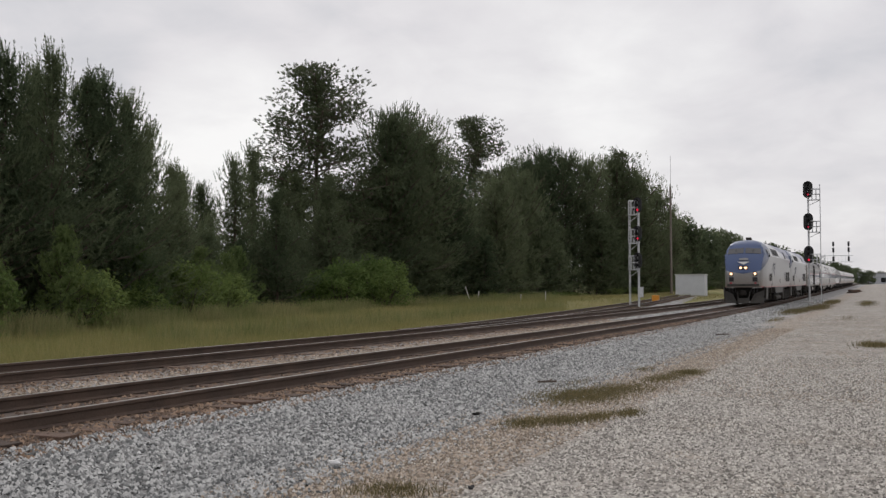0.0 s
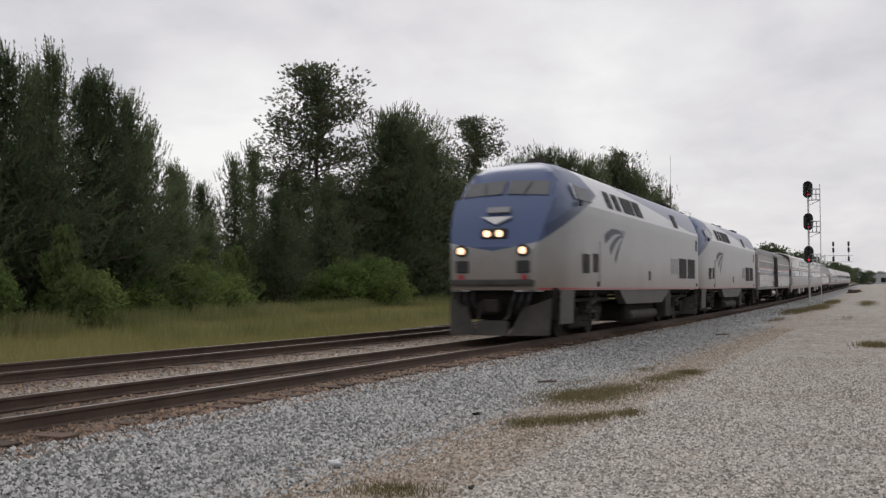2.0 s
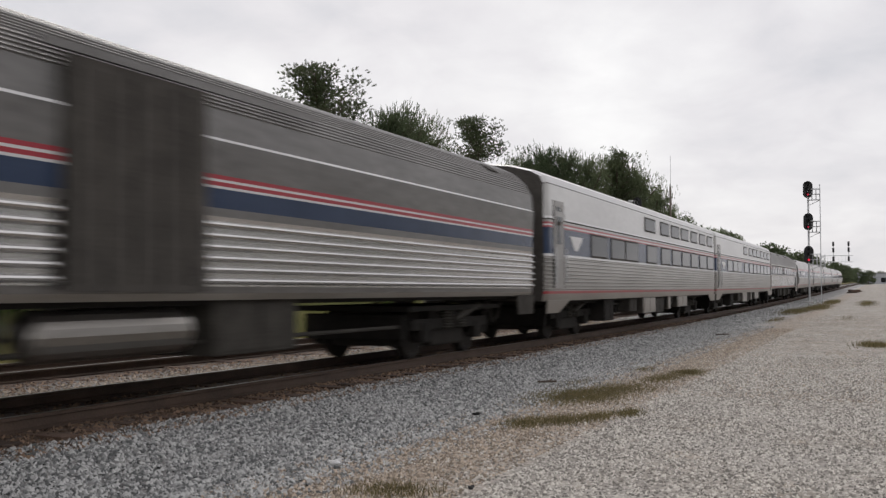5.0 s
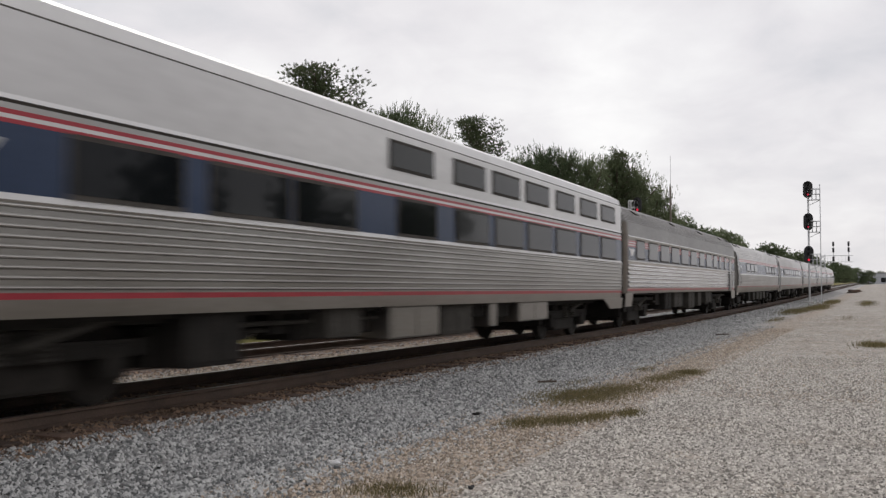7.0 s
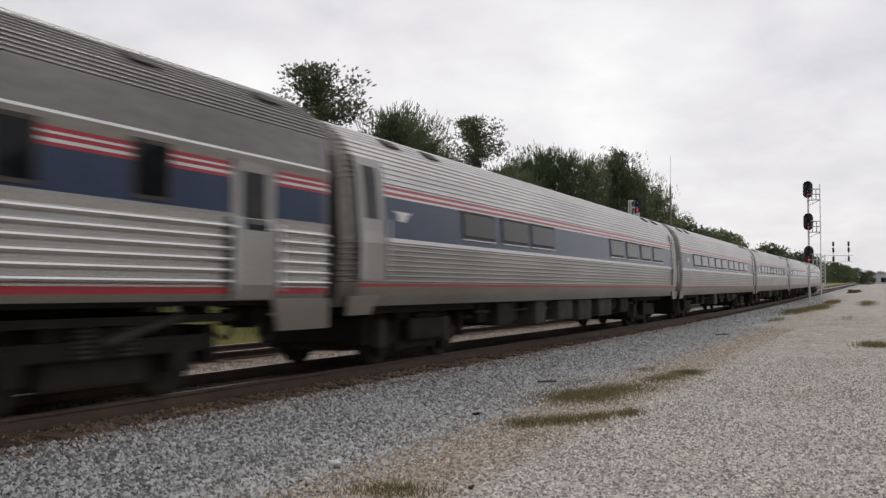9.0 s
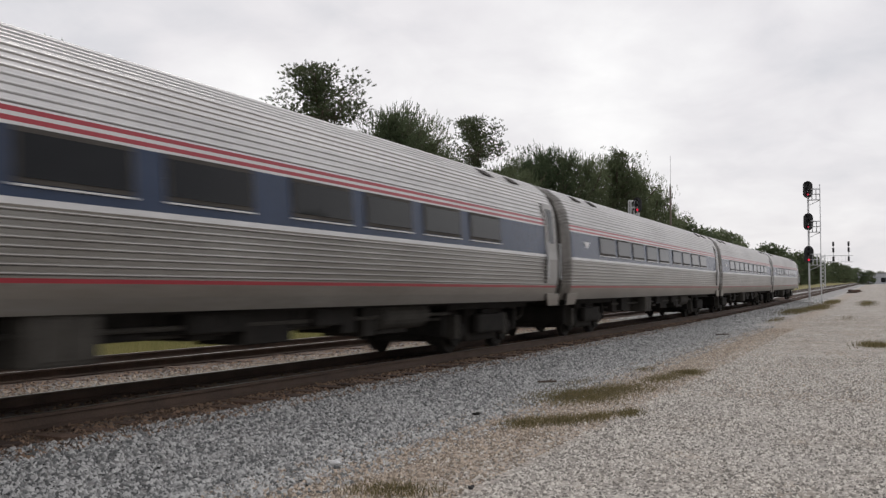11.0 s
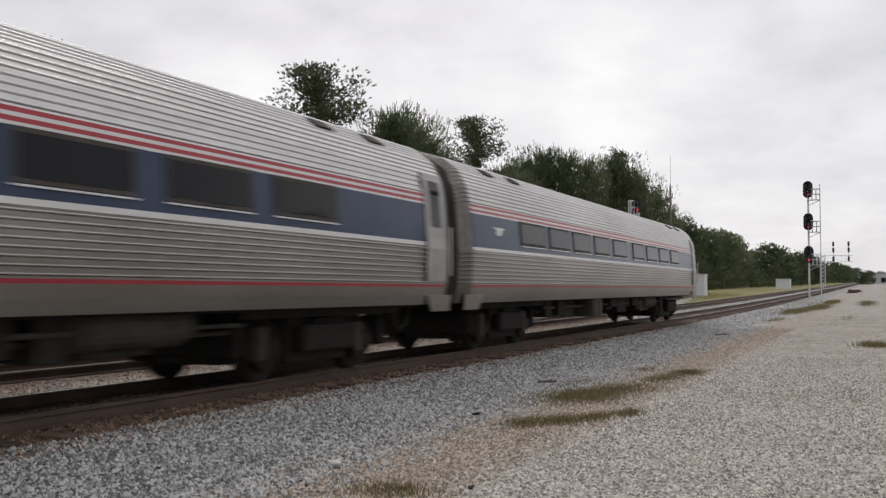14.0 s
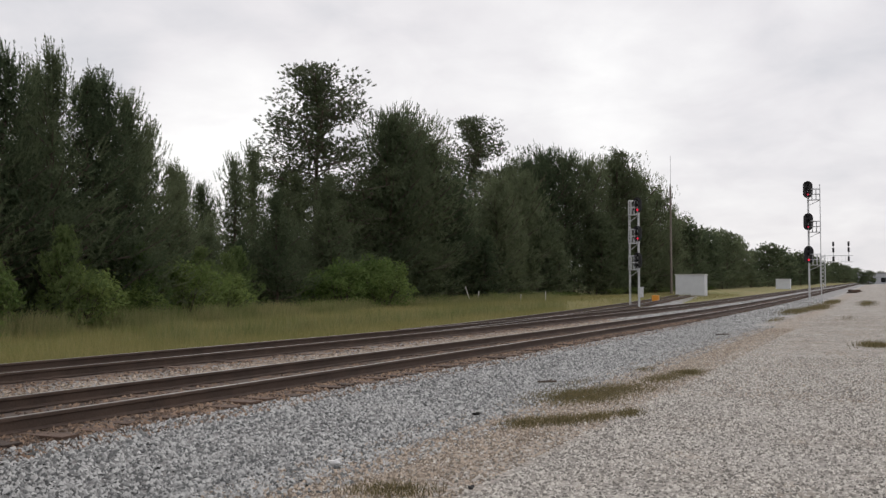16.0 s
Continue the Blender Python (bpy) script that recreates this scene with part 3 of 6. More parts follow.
def wheel_pair(parent, y, r, outside):
    for s in (1, -1):
        bm = B()
        prof = [(0.0, 0.10), (0.10, 0.10), (0.16, 0.055), (r - 0.10, 0.05), (r - 0.06, 0.075), (r, 0.07), (r, -0.03), (r + 0.028, -0.04), (r + 0.028, -0.065), (0.0, -0.06)]
        n = 28
        rings = []
        for k in range(n):
            a = 6.28318 * k / n
            rings.append([bm.verts.new((s * (0.7535 + o), q * math.cos(a), q * math.sin(a))) for q, o in prof])
        for k in range(n):
            p, q = rings[k], rings[(k + 1) % n]
            for i in range(len(prof) - 1):
                bm.faces.new((p[i], p[i + 1], q[i + 1], q[i]))
        bmesh.ops.remove_doubles(bm, verts=bm.verts, dist=1e-4)
        bmesh.ops.recalc_face_normals(bm, faces=bm.faces)
        w = part("wheel", bm, "wheel", parent, "dark steel flanged wheel")
        w.location = (0, y, r)
    bm = B()
    rod(bm, (-0.75, y, r), (0.75, y, r), 0.085, 12)
    part("axle", bm, "wheel", parent)


def truck(parent, y, axles, r, style):
    """A wheel truck: wheels and axles, side frames, springs, brake gear and bolster."""
    t = tagged(new("truck"), "dark dusty wheel truck")
    t.parent = parent
    t.location = (0, y, 0)
    for a in axles:
        wheel_pair(t, a, r, True)
    lo, hi = axles[0], axles[-1]
    for s in (1, -1):
        bm = B()
        fx = 1.02 if style != "inside" else 0.50
        box(bm, s * fx - 0.07, s * fx + 0.07, lo - 0.55, hi + 0.55, r + 0.06, r + 0.26, 0.03)
        for a in axles:
            box(bm, s * fx - 0.10, s * fx + 0.10, a - 0.17, a + 0.17, r - 0.16, r + 0.20, 0.03)
        part("side_frame", bm, "dark", t)
        for k, c in enumerate([(lo + hi) / 2 - 0.32, (lo + hi) / 2 + 0.32]):
            bm = B()
            rings = []
            for i in range(15):
                q = 0.13 if i % 2 else 0.095
                rings.append([bm.verts.new((s * (fx + 0.06) + q * math.cos(h * 0.5236), c + q * math.sin(h * 0.5236), r + 0.06 + i * 0.027)) for h in range(12)])
            for u, v in zip(rings, rings[1:]):
                for h in range(12):
                    bm.faces.new((u[h], u[(h + 1) % 12], v[(h + 1) % 12], v[h]))
            bm.faces.new(rings[0][::-1])
            bm.faces.new(rings[-1])
            part("spring", bm, "gear", t)
        bm = B()
        rod(bm, (s * (fx + 0.14), (lo + hi) / 2 - 0.1, r + 0.22), (s * (fx + 0.14), hi - 0.1, r + 0.50), 0.055, 10)
        part("damper", bm, "gear", t)
        if style == "inside":      # brake discs and hangers outside the wheels
            for a in axles:
                bm = B()
                rod(bm, (s * 0.90, a, r), (s * 0.96, a, r), 0.32, 20)
                rod(bm, (s * 0.96, a, r), (s * 1.10, a, r), 0.13, 12)
                part("brake_disc", bm, "dark", t)
                bm = B()
                box(bm, s * 0.92, s * 1.14, a - 0.44, a - 0.24, r - 0.16, r + 0.30, 0.03)
                part("brake_caliper", bm, "gear", t)
            bm = B()
            box(bm, s * 1.04, s * 1.22, (lo + hi) / 2 - 0.75, (lo + hi) / 2 + 0.75, r - 0.08, r + 0.30, 0.05)
            part("equalizer_beam", bm, "dark", t)
        for a in axles:
            bm = B()
            box(bm, s * 0.66, s * 0.90, a - r - 0.14, a - r - 0.04, r - 0.20, r + 0.14, 0.02)
            part("brake_shoe", bm, "dark", t)
    bm = B()
    box(bm, -0.55, 0.55, lo - 0.55, hi + 0.55, 0.24, r + 0.42, 0.04)
    box(bm, -0.98, 0.98, lo + r + 0.03, hi - r - 0.03, 0.20, r + 0.44, 0.05)
    part("brake_rigging", bm, "wheel", t)
    bm = B()
    box(bm, -1.1, 1.1, (lo + hi) / 2 - 0.28, (lo + hi) / 2 + 0.28, r + 0.10, r + 0.40, 0.04)
    box(bm, -0.6, 0.6, lo - 0.4, hi + 0.4, r + 0.0, r + 0.16, 0.03)
    part("bolster", bm, "dark", t)
    for a in (lo - r - 0.30, hi + r + 0.12):
        bm = B()
        box(bm, -1.0, 1.0, a, a + 0.18, r - 0.10, r + 0.36, 0.03)
        part("end_beam", bm, "dark", t)
    bm = B()
    box(bm, -1.2, 1.2, lo - 0.9, hi + 0.9, r + 0.41, r + 0.50)
    part("top_plate", bm, "dark", t)
    return t


def coupler(parent, y, way):
    bm = B()
    box(bm, -0.11, 0.11, y, y + way * 0.5, 0.74, 0.98, 0.03)
    box(bm, -0.20, 0.20, y - way * 0.02, y + way * 0.14, 0.70, 1.02, 0.04)
    part("coupler", bm, "wheel", parent)
    for s in (-0.4, 0.42):
        bm = B()
        p = [(s, y + way * 0.35, 0.95), (s * 0.95, y + way * 0.2, 0.62), (s * 0.85, y + way * 0.02, 0.52)]
        for a, c in zip(p, p[1:]):
            rod(bm, a, c, 0.028, 8)
        part("hose", bm, "rubber", parent)


def diaphragm(parent, y0, y1, z1, half=0.62):
    """A folded gangway: an upturned U whose walls zigzag along its length."""
    bm = B()
    n = 11
    rings = []
    for k in range(n):
        y = y0 + (y1 - y0) * k / (n - 1)
        w = half + (0.06 if k % 2 else 0.0)
        i = half - 0.14
        rings.append([bm.verts.new((x, y, z)) for x, z in ((-w, 1.05), (-w, z1 + w - half), (-w + 0.15, z1 + 0.14 + w - half), (w - 0.15, z1 + 0.14 + w - half), (w, z1 + w - half), (w, 1.05), (i, 1.05), (i, z1 - 0.02), (-i, z1 - 0.02), (-i, 1.05))])
    for u, v in zip(rings, rings[1:]):
        for h in range(10):
            bm.faces.new((u[h], u[(h + 1) % 10], v[(h + 1) % 10], v[h]))
    bmesh.ops.recalc_face_normals(bm, faces=bm.faces)
    part("diaphragm", bm, "rubber", parent, "folded dark rubber gangway diaphragm")


def under_boxes(parent, items):
    """Equipment under the floor: y0, y1, z0, z1, half width, material."""
    for y0, y1, z0, z1, hw, m in items:
        for s in (1, -1):
            bm = B()
            box(bm, s * 0.35, s * hw, y0, y1, z0, z1, 0.03)
            if y1 - y0 > 0.9:
                box(bm, s * hw, s * (hw + 0.012), y0 + 0.08, (y0 + y1) / 2 - 0.03, z0 + 0.06, z1 - 0.05)
                box(bm, s * hw, s * (hw + 0.012), (y0 + y1) / 2 + 0.03, y1 - 0.08, z0 + 0.06, z1 - 0.05)
            part("equipment_box", bm, m, parent)


def underframe(parent, y0, y1, z, seed):
    """Centre sill, pipes, cable runs and small brake gear between the trucks."""
    r = random.Random(seed)
    bm = B()
    box(bm, -0.42, 0.42, y0 - 3.5, y1 + 3.5, 0.62, z, 0.02)
    part("centre_sill", bm, "dark", parent)
    for x, h in ((-1.18, 0.80), (1.18, 0.80), (0.98, 0.70), (-0.98, 0.70)):
        bm = B()
        rod(bm, (x, y0, h), (x, y1, h), 0.032, 8)
        part("pipe", bm, "gear", parent)
    y = y0 + 0.3
    while y < y1 - 0.8:
        n = r.uniform(0.35, 1.1)
        for s in (1, -1):
            bm = B()
            box(bm, s * 0.42, s * r.uniform(1.0, 1.3), y, y + n, r.uniform(0.50, 0.72), z, 0.02)
            part("equipment_box", bm, r.choice(("dark", "dark", "wheel")), parent)
        y += n + r.uniform(0.05, 0.4)


def tank(parent, y0, y1, x, z, r, m="gear"):
    bm = B()
    rod(bm, (x, y0, z), (x, y1, z), r, 20)
    rod(bm, (x, y0 - 0.07, z), (x, y0, z), r * 0.6, 20, r)
    rod(bm, (x, y1, z), (x, y1 + 0.07, z), r, 20, r * 0.6)
    part("air_tank", bm, m, parent)


def emblem(parent, pts, side, y0, y1, z0, z1):
    """A plain pale arrow-like shape on the blue band."""
    bm = B()
    xa, xb = wall_x(pts, z0) + 0.006, wall_x(pts, z1) + 0.006
    ym = (y0 + y1) / 2
    zt = z1 - (z1 - z0) * 0.35
    v = [(xb, y0, z1), (xb, y1, z1), (xa + (xb - xa) * 0.65, y1 - 0.12, zt), (xa, ym + 0.1, z0), (xa, ym - 0.15, z0), (xa + (xb - xa) * 0.65, y0 + 0.15, zt)]
    f = bm.faces.new([bm.verts.new((side * a, y, z)) for a, y, z in (v if side > 0 else v[::-1])])
    r = bmesh.ops.extrude_face_region(bm, geom=[f])
    bmesh.ops.translate(bm, verts=[q for q in r["geom"] if isinstance(q, bmesh.types.BMVert)], vec=(side * 0.003, 0, 0))
    bmesh.ops.recalc_face_normals(bm, faces=bm.faces)
    part("emblem", bm, "panel", parent, "pale painted emblem on the blue band")


def vestibule_door(parent, pts, side, y0, y1, z0, z1, dark=False):
    d = curved_plate(parent, "door", "old_door" if dark else "door_steel", side, pts, y0, y1, z0, z1, 0.008, "steel vestibule door with a tall window")
    for yy in (y0 - 0.03, y1):
        curved_plate(d, "door_edge", "rubber", side, pts, yy, yy + 0.03, z0, z1, 0.010)
    curved_plate(d, "pane", "glass", side, pts, y0 + 0.2, y1 - 0.2, z0 + (z1 - z0) * 0.50, z0 + (z1 - z0) * 0.93, 0.013)
    xa = wall_out(pts, z0 + 0.5)
    for yy in (y0 - 0.05, y1 + 0.05):
        bm = B()
        rod(bm, (side * (xa + 0.05), yy, z0 + 0.1), (side * (xa + 0.05), yy, z0 + 0.95), 0.016, 6)
        part("handrail", bm, "galv", d)
    return d


def steps(parent, side, y0, y1, zs, x=1.42):
    bm = B()
    for z in zs:
        box(bm, side * (x - 0.28), side * x, y0, y1, z - 0.02, z + 0.02)
    for y in (y0, y1):
        box(bm, side * (x - 0.05), side * x, y - 0.02, y + 0.02, min(zs) - 0.02, 1.2)
    part("step", bm, "gear", parent)


def roof_vents(parent, ys, z, x):
    for y in ys:
        bm = B()
        quad = [(x, y, z), (x, y + 0.45, z), (x - 0.2, y + 0.45, z + 0.135), (x - 0.2, y, z + 0.135)]
        quad_plate(bm, quad, 0.03)
        part("roof_vent", bm, "gear", parent)


# grimy car ends, coloured darker still to give the gap between cars its shade
M["end_steel"] = surface("grimy_shaded_end_steel", (0.10, 0.094, 0.086), (0.21, 0.20, 0.186), 1.6, 0.42, 0.6, 0, 12, dirt=((0.10, 0.085, 0.07), 1.45, 0.5))
SETS = ["steel", "blue", "red", "white", "rubber", "roof_steel", "old_steel", "panel", "flute", "end_steel"]


def amfleet(label, length, windows, box_items, doors=("rear",)):
    """A tubular ribbed stainless coach."""
    car = tagged(new("passenger_coach"), label, "train car", "coaches of the train")
    pts, mats = section([
        (1.48, 1.00, 1.53, 1.16, 0, 0, 0), (1.53, 1.16, 1.565, 1.30, 0, 0, 0), (1.565, 1.30, 1.57, 1.345, 2, 0, 0),
        (1.572, 1.345, 1.60, 2.00, 0, 8, 0.026), (1.606, 2.00, 1.606, 2.065, 3, 0, 0), (1.60, 2.065, 1.558, 2.71, 1, 0, 0),
        (1.557, 2.71, 1.553, 2.745, 3, 0, 0), (1.553, 2.745, 1.546, 2.795, 2, 0, 0), (1.546, 2.795, 1.541, 2.835, 3, 0, 0),
        (1.541, 2.835, 1.533, 2.885, 2, 0, 0), (1.533, 2.885, 1.46, 3.22, 5, 4, 0.018), (1.46, 3.22, 1.29, 3.53, 5, 4, 0.018),
        (1.29, 3.53, 0.99, 3.77, 5, 4, 0.018), (0.99, 3.77, 0.53, 3.91, 5, 4, 0.018), (0.53, 3.91, 0.0, 3.95, 5, 2, 0.01)])
    L = length
    shell(car, "body", pts, mats, [(0.32, 0.90, 0.975), (0.38, 0.95, 0.99), (0.50, 0.98, 1), (0.66, 0.995, 1), (0.80, 1, 1), (L - 1.46, 1, 1), (L - 0.62, 1, 1), (L - 0.46, 0.985, 0.998), (L - 0.36, 0.955, 0.99), (L - 0.28, 0.90, 0.975)], SETS, "ribbed stainless body with blue band and red stripes", 4, (0, 1, 2, 6, 7, 8))
    for s in (1, -1):
        for a in windows:
            window(car, pts, s, a[0], a[1], 2.25, 2.66)
            side_plate(car, "window_ledge", "white", s, wall_x(pts, 2.15) + 0.004, wall_x(pts, 2.17) + 0.004, a[0] - 0.05, a[1] + 0.05, 2.165, 2.185, 0.02)
        for a in ([0.62] if "front" in doors else []) + ([L - 1.44] if "rear" in doors else []):
            vestibule_door(car, pts, s, a, a + 0.82, 1.40, 3.26)
        emblem(car, pts, s, 1.75, 2.40, 2.34, 2.50)
        for a, c in ((0.36, 1.30), (L - 1.30, L - 0.32)):
            bm = B()
            y_out, y_in = (a, c) if a < 5 else (c, a)
            v = [(1.50, y_out, 0.88), (1.50, y_in - (0.22 if a < 5 else -0.22), 0.88), (1.53, y_in, 1.16), (1.53, y_out, 1.16)]
            if (a < 5) != (s > 0):
                v = v[::-1]
            quad_plate(bm, [(s * x, y, z) for x, y, z in v], 0.03)
            part("end_skirt", bm, "steel", car)
    diaphragm(car, 0.02, 0.34, 3.40, 1.15)
    diaphragm(car, L - 0.30, L - 0.02, 3.40, 1.15)
    coupler(car, 0.0, 1)
    coupler(car, L, -1)
    truck(car, 3.9, (-1.3, 1.3), 0.457, "inside")
    truck(car, L - 3.9, (-1.3, 1.3), 0.457, "inside")
    under_boxes(car, box_items)
    underframe(car, 6.1, L - 6.1, 0.98, 3)
    tank(car, L - 8.9, L - 7.2, 1.05, 0.82, 0.24)
    roof_vents(car, (2.2, 3.8, L - 4.4, L - 2.8), 3.585, 1.25)
    bm = B()
    box(bm, -1.25, 1.25, 1.0, L - 1.0, 0.96, 1.02)
    part("floor_pan", bm, "dark", car)
    return car


def viewliner(label, length, rear_gap=False):
    """A tall flat-sided sleeping car with two rows of windows."""
    car = tagged(new("sleeping_car"), label, "train car", "coaches of the train")
    pts, mats = section([
        (1.55, 0.98, 1.57, 1.155, 0, 0, 0), (1.57, 1.155, 1.575, 1.215, 2, 0, 0), (1.575, 1.215, 1.59, 2.04, 0, 9, 0.026),
        (1.60, 2.04, 1.60, 2.10, 3, 0, 0), (1.59, 2.10, 1.585, 2.72, 1, 0, 0), (1.585, 2.72, 1.585, 2.76, 2, 0, 0),
        (1.585, 2.76, 1.585, 2.80, 3, 0, 0), (1.585, 2.80, 1.585, 2.845, 2, 0, 0), (1.585, 2.845, 1.585, 2.90, 0, 0, 0), (1.585, 2.90, 1.60, 2.93, 4, 0, 0), (1.605, 2.93, 1.605, 2.98, 3, 0, 0),
        (1.58, 2.98, 1.56, 3.74, 7, 0, 0), (1.575, 3.74, 1.575, 3.765, 4, 0, 0), (1.56, 3.765, 1.50, 3.93, 3, 0, 0), (1.50, 3.93, 1.25, 4.06, 7, 0, 0),
        (1.25, 4.06, 0.7, 4.20, 7, 0, 0), (0.7, 4.20, 0.0, 4.26, 7, 0, 0)])
    L = length
    end = L + 0.08 if rear_gap else L - 0.14
    shell(car, "body", pts, mats, [(0.32, 0.95, 0.99), (0.42, 0.99, 1), (0.55, 1, 1), (end - 0.23, 1, 1), (end - 0.1, 0.99, 1), (end, 0.95, 0.99)], SETS, "flat-sided steel body with blue band and red stripes", 4)
    lower = [(4.14, 5.76), (6.27, 7.87), (8.05, 9.66), (11.05, 12.5), (13.4, 14.95), (15.4, 17.0), (17.4, 19.0), (19.45, 21.0), (21.55, 23.2), (23.6, 25.15)]
    upper = [(10.8, 12.38), (13.35, 14.8), (15.3, 16.82), (17.3, 18.86), (19.5, 20.95), (21.6, 23.1), (23.66, 25.1)]
    for s in (1, -1):
        for a, c in lower:
            window(car, pts, s, a, c, 2.15, 2.68)
        for a, c in upper:
            window(car, pts, s, a, c, 3.20, 3.58, frame_mat="gear")
        vestibule_door(car, pts, s, 0.85, 1.62, 1.30, 3.38)
        emblem(car, pts, s, 2.15, 3.3, 2.22, 2.58)
        for a, c in ((0.36, 2.2), (L - 2.2, end - 0.04)):
            bm = B()
            y_out, y_in = (a, c) if a < 5 else (c, a)
            v = [(1.53, y_out, 0.70), (1.53, y_in - (0.9 if a < 5 else -0.9), 0.70), (1.55, y_in, 1.0), (1.55, y_out, 1.0)]
            if (a < 5) != (s > 0):
                v = v[::-1]
            quad_plate(bm, [(s * x, y, z) for x, y, z in v], 0.03)
            part("end_skirt", bm, "steel", car)
    diaphragm(car, 0.11, 0.33, 3.4, 1.0)
    diaphragm(car, end, end + 0.22, 3.4, 1.0)
    coupler(car, 0.0, 1)
    coupler(car, L, -1)
    truck(car, 4.0, (-1.3, 1.3), 0.457, "outside")
    truck(car, L - 4.0, (-1.3, 1.3), 0.457, "outside")
    underframe(car, 6.2, L - 6.2, 0.96, 7)
    under_boxes(car, [(6.0, 7.1, 0.35, 0.98, 1.45, "dark"), (9.1, 10.1, 0.55, 0.98, 1.45, "gear"), (11.0, 12.9, 0.45, 0.98, 1.48, "steel"), (13.1, 14.6, 0.42, 0.98, 1.42, "gear"), (15.6, 16.0, 0.5, 0.98, 1.40, "steel"), (17.2, 19.2, 0.55, 0.98, 1.45, "steel")])
    bm = B()
    box(bm, -1.35, 1.35, 1.0, L - 1.0, 0.92, 0.98)
    part("floor_pan", bm, "dark", car)
    return car


def heritage(name, label, length, kind):
    """An older round-roofed fluted stainless car: diner or baggage car."""
    car = tagged(new(name), label, "train car", "coaches of the train")
    stripe = [(1.525, 2.12, 1.525, 2.17, 0, 0, 0), (1.525, 2.17, 1.525, 2.59, 1, 0, 0), (1.525, 2.59, 1.525, 2.63, 2, 0, 0), (1.525, 2.63, 1.525, 2.665, 3, 0, 0), (1.525, 2.665, 1.525, 2.71, 2, 0, 0), (1.525, 2.71, 1.525, 2.735, 3, 0, 0), (1.525, 2.735, 1.525, 2.78, 2, 0, 0), (1.525, 2.78, 1.53, 2.90, 0, 0, 0)]
    if kind == "baggage":
        stripe = [(1.525, 2.10, 1.525, 2.20, 6, 0, 0), (1.525, 2.20, 1.525, 2.43, 1, 0, 0), (1.525, 2.43, 1.525, 2.46, 3, 0, 0), (1.525, 2.46, 1.525, 2.51, 2, 0, 0), (1.525, 2.51, 1.525, 2.54, 3, 0, 0), (1.525, 2.54, 1.525, 2.59, 2, 0, 0), (1.525, 2.59, 1.53, 2.99, 6, 0, 0)]
    top = stripe[-1][3]
    pts, mats = section([(1.48, 1.12, 1.50, 1.20, 0, 0, 0), (1.50, 1.20, 1.50, 1.24, 2 if kind == "diner" else 6, 0, 0), (1.505, 1.28, 1.515, 2.07, 8, 6, 0.06)] + stripe + [
        (1.55, top, 1.55, top + 0.028, 3, 0, 0), (1.525, top + 0.035, 1.50, 3.36, 6, 0, 0), (1.50, 3.36, 1.36, 3.62, 6, 5, 0.016), (1.36, 3.62, 1.10, 3.85, 6, 5, 0.016),
        (1.10, 3.85, 0.70, 4.03, 6, 5, 0.014), (0.70, 4.03, 0.30, 4.10, 6, 3, 0.010), (0.30, 4.10, 0.0, 4.11, 6, 0, 0)])
    L = length
    ye = 2.0 if kind == "baggage" else 1.02         # the fluting starts behind a plain vestibule end
    yr = L - 0.34 if kind == "baggage" else L - 0.04
    shell(car, "body", pts, mats, [(ye, 1, 1), (yr - 0.26, 1, 1), (yr - 0.1, 0.985, 1), (yr, 0.95, 0.985)], SETS, "fluted stainless body with a round ribbed roof", 4)
    smooth, plain_mats = section([(1.48, 1.12, 1.51, 1.20, 1, 0, 0), (1.51, 1.20, 1.535, 2.1, 1, 0, 0), (1.535, 2.1, 1.535, 2.95, 1, 0, 0), (1.535, 2.95, 1.505, 3.36, 1, 0, 0), (1.505, 3.36, 1.365, 3.62, 0, 5, 0.016), (1.365, 3.62, 1.105, 3.85, 0, 5, 0.016), (1.105, 3.85, 0.705, 4.03, 0, 5, 0.014), (0.705, 4.03, 0.0, 4.11, 0, 0, 0)])
    shell(car, "vestibule_end", smooth, plain_mats, [(0.72, 0.94, 0.985), (0.80, 0.985, 1), (0.92, 1, 1), (ye + 0.01, 1, 1)], ["old_steel", "old_door", "rubber"], "grimy plain steel vestibule end", 2)
    for s in (1, -1):
        if kind == "diner":
            for a, c in ((2.18, 3.30), (4.05, 5.43), (6.0, 7.5), (8.0, 9.46), (10.0, 11.5), (12.1, 13.5), (14.3, 15.5), (16.1, 17.6), (18.2, 19.3), (20.0, 20.5), (21.83, 22.34)):
                window(car, pts, s, a, c, 2.25, 2.79)
            vestibule_door(car, pts, s, 23.5, 24.4, 1.14, 2.82)
            emblem(car, pts, s, 1.15, 1.95, 2.30, 2.52)
        else:
            vestibule_door(car, smooth, s, 1.10, 1.92, 1.15, 3.42, True)
            d = side_plate(car, "baggage_door", "rubber", s, 1.585, 1.545, 12.25, 14.4, 1.22, 3.5, 0.03, "dark recessed sliding baggage door")
            for k in range(5):
                side_plate(d, "door_rib", "gear", s, 1.616, 1.578, 12.35 + 0.42 * k, 12.40 + 0.42 * k, 1.3, 3.4, 0.02)
            side_plate(car, "door_track", "old_steel", s, 1.54, 1.54, 11.9, 16.8, 3.52, 3.60, 0.06)
            steps(car, s, 0.85, 1.9, (0.55, 0.85))
        for a, c in ((0.76, 1.75), (L - 1.5, yr - 0.05)):
            bm = B()
            y_out, y_in = (a, c) if a < 5 else (c, a)
            v = [(1.46, y_out, 0.72), (1.46, y_in - (0.15 if a < 5 else -0.15), 0.72), (1.48, y_in, 1.13), (1.48, y_out, 1.13)]
            if (a < 5) != (s > 0):
                v = v[::-1]
            quad_plate(bm, [(s * x, y, z) for x, y, z in v], 0.03)
            part("end_skirt", bm, "steel" if kind == "diner" else "gear", car)
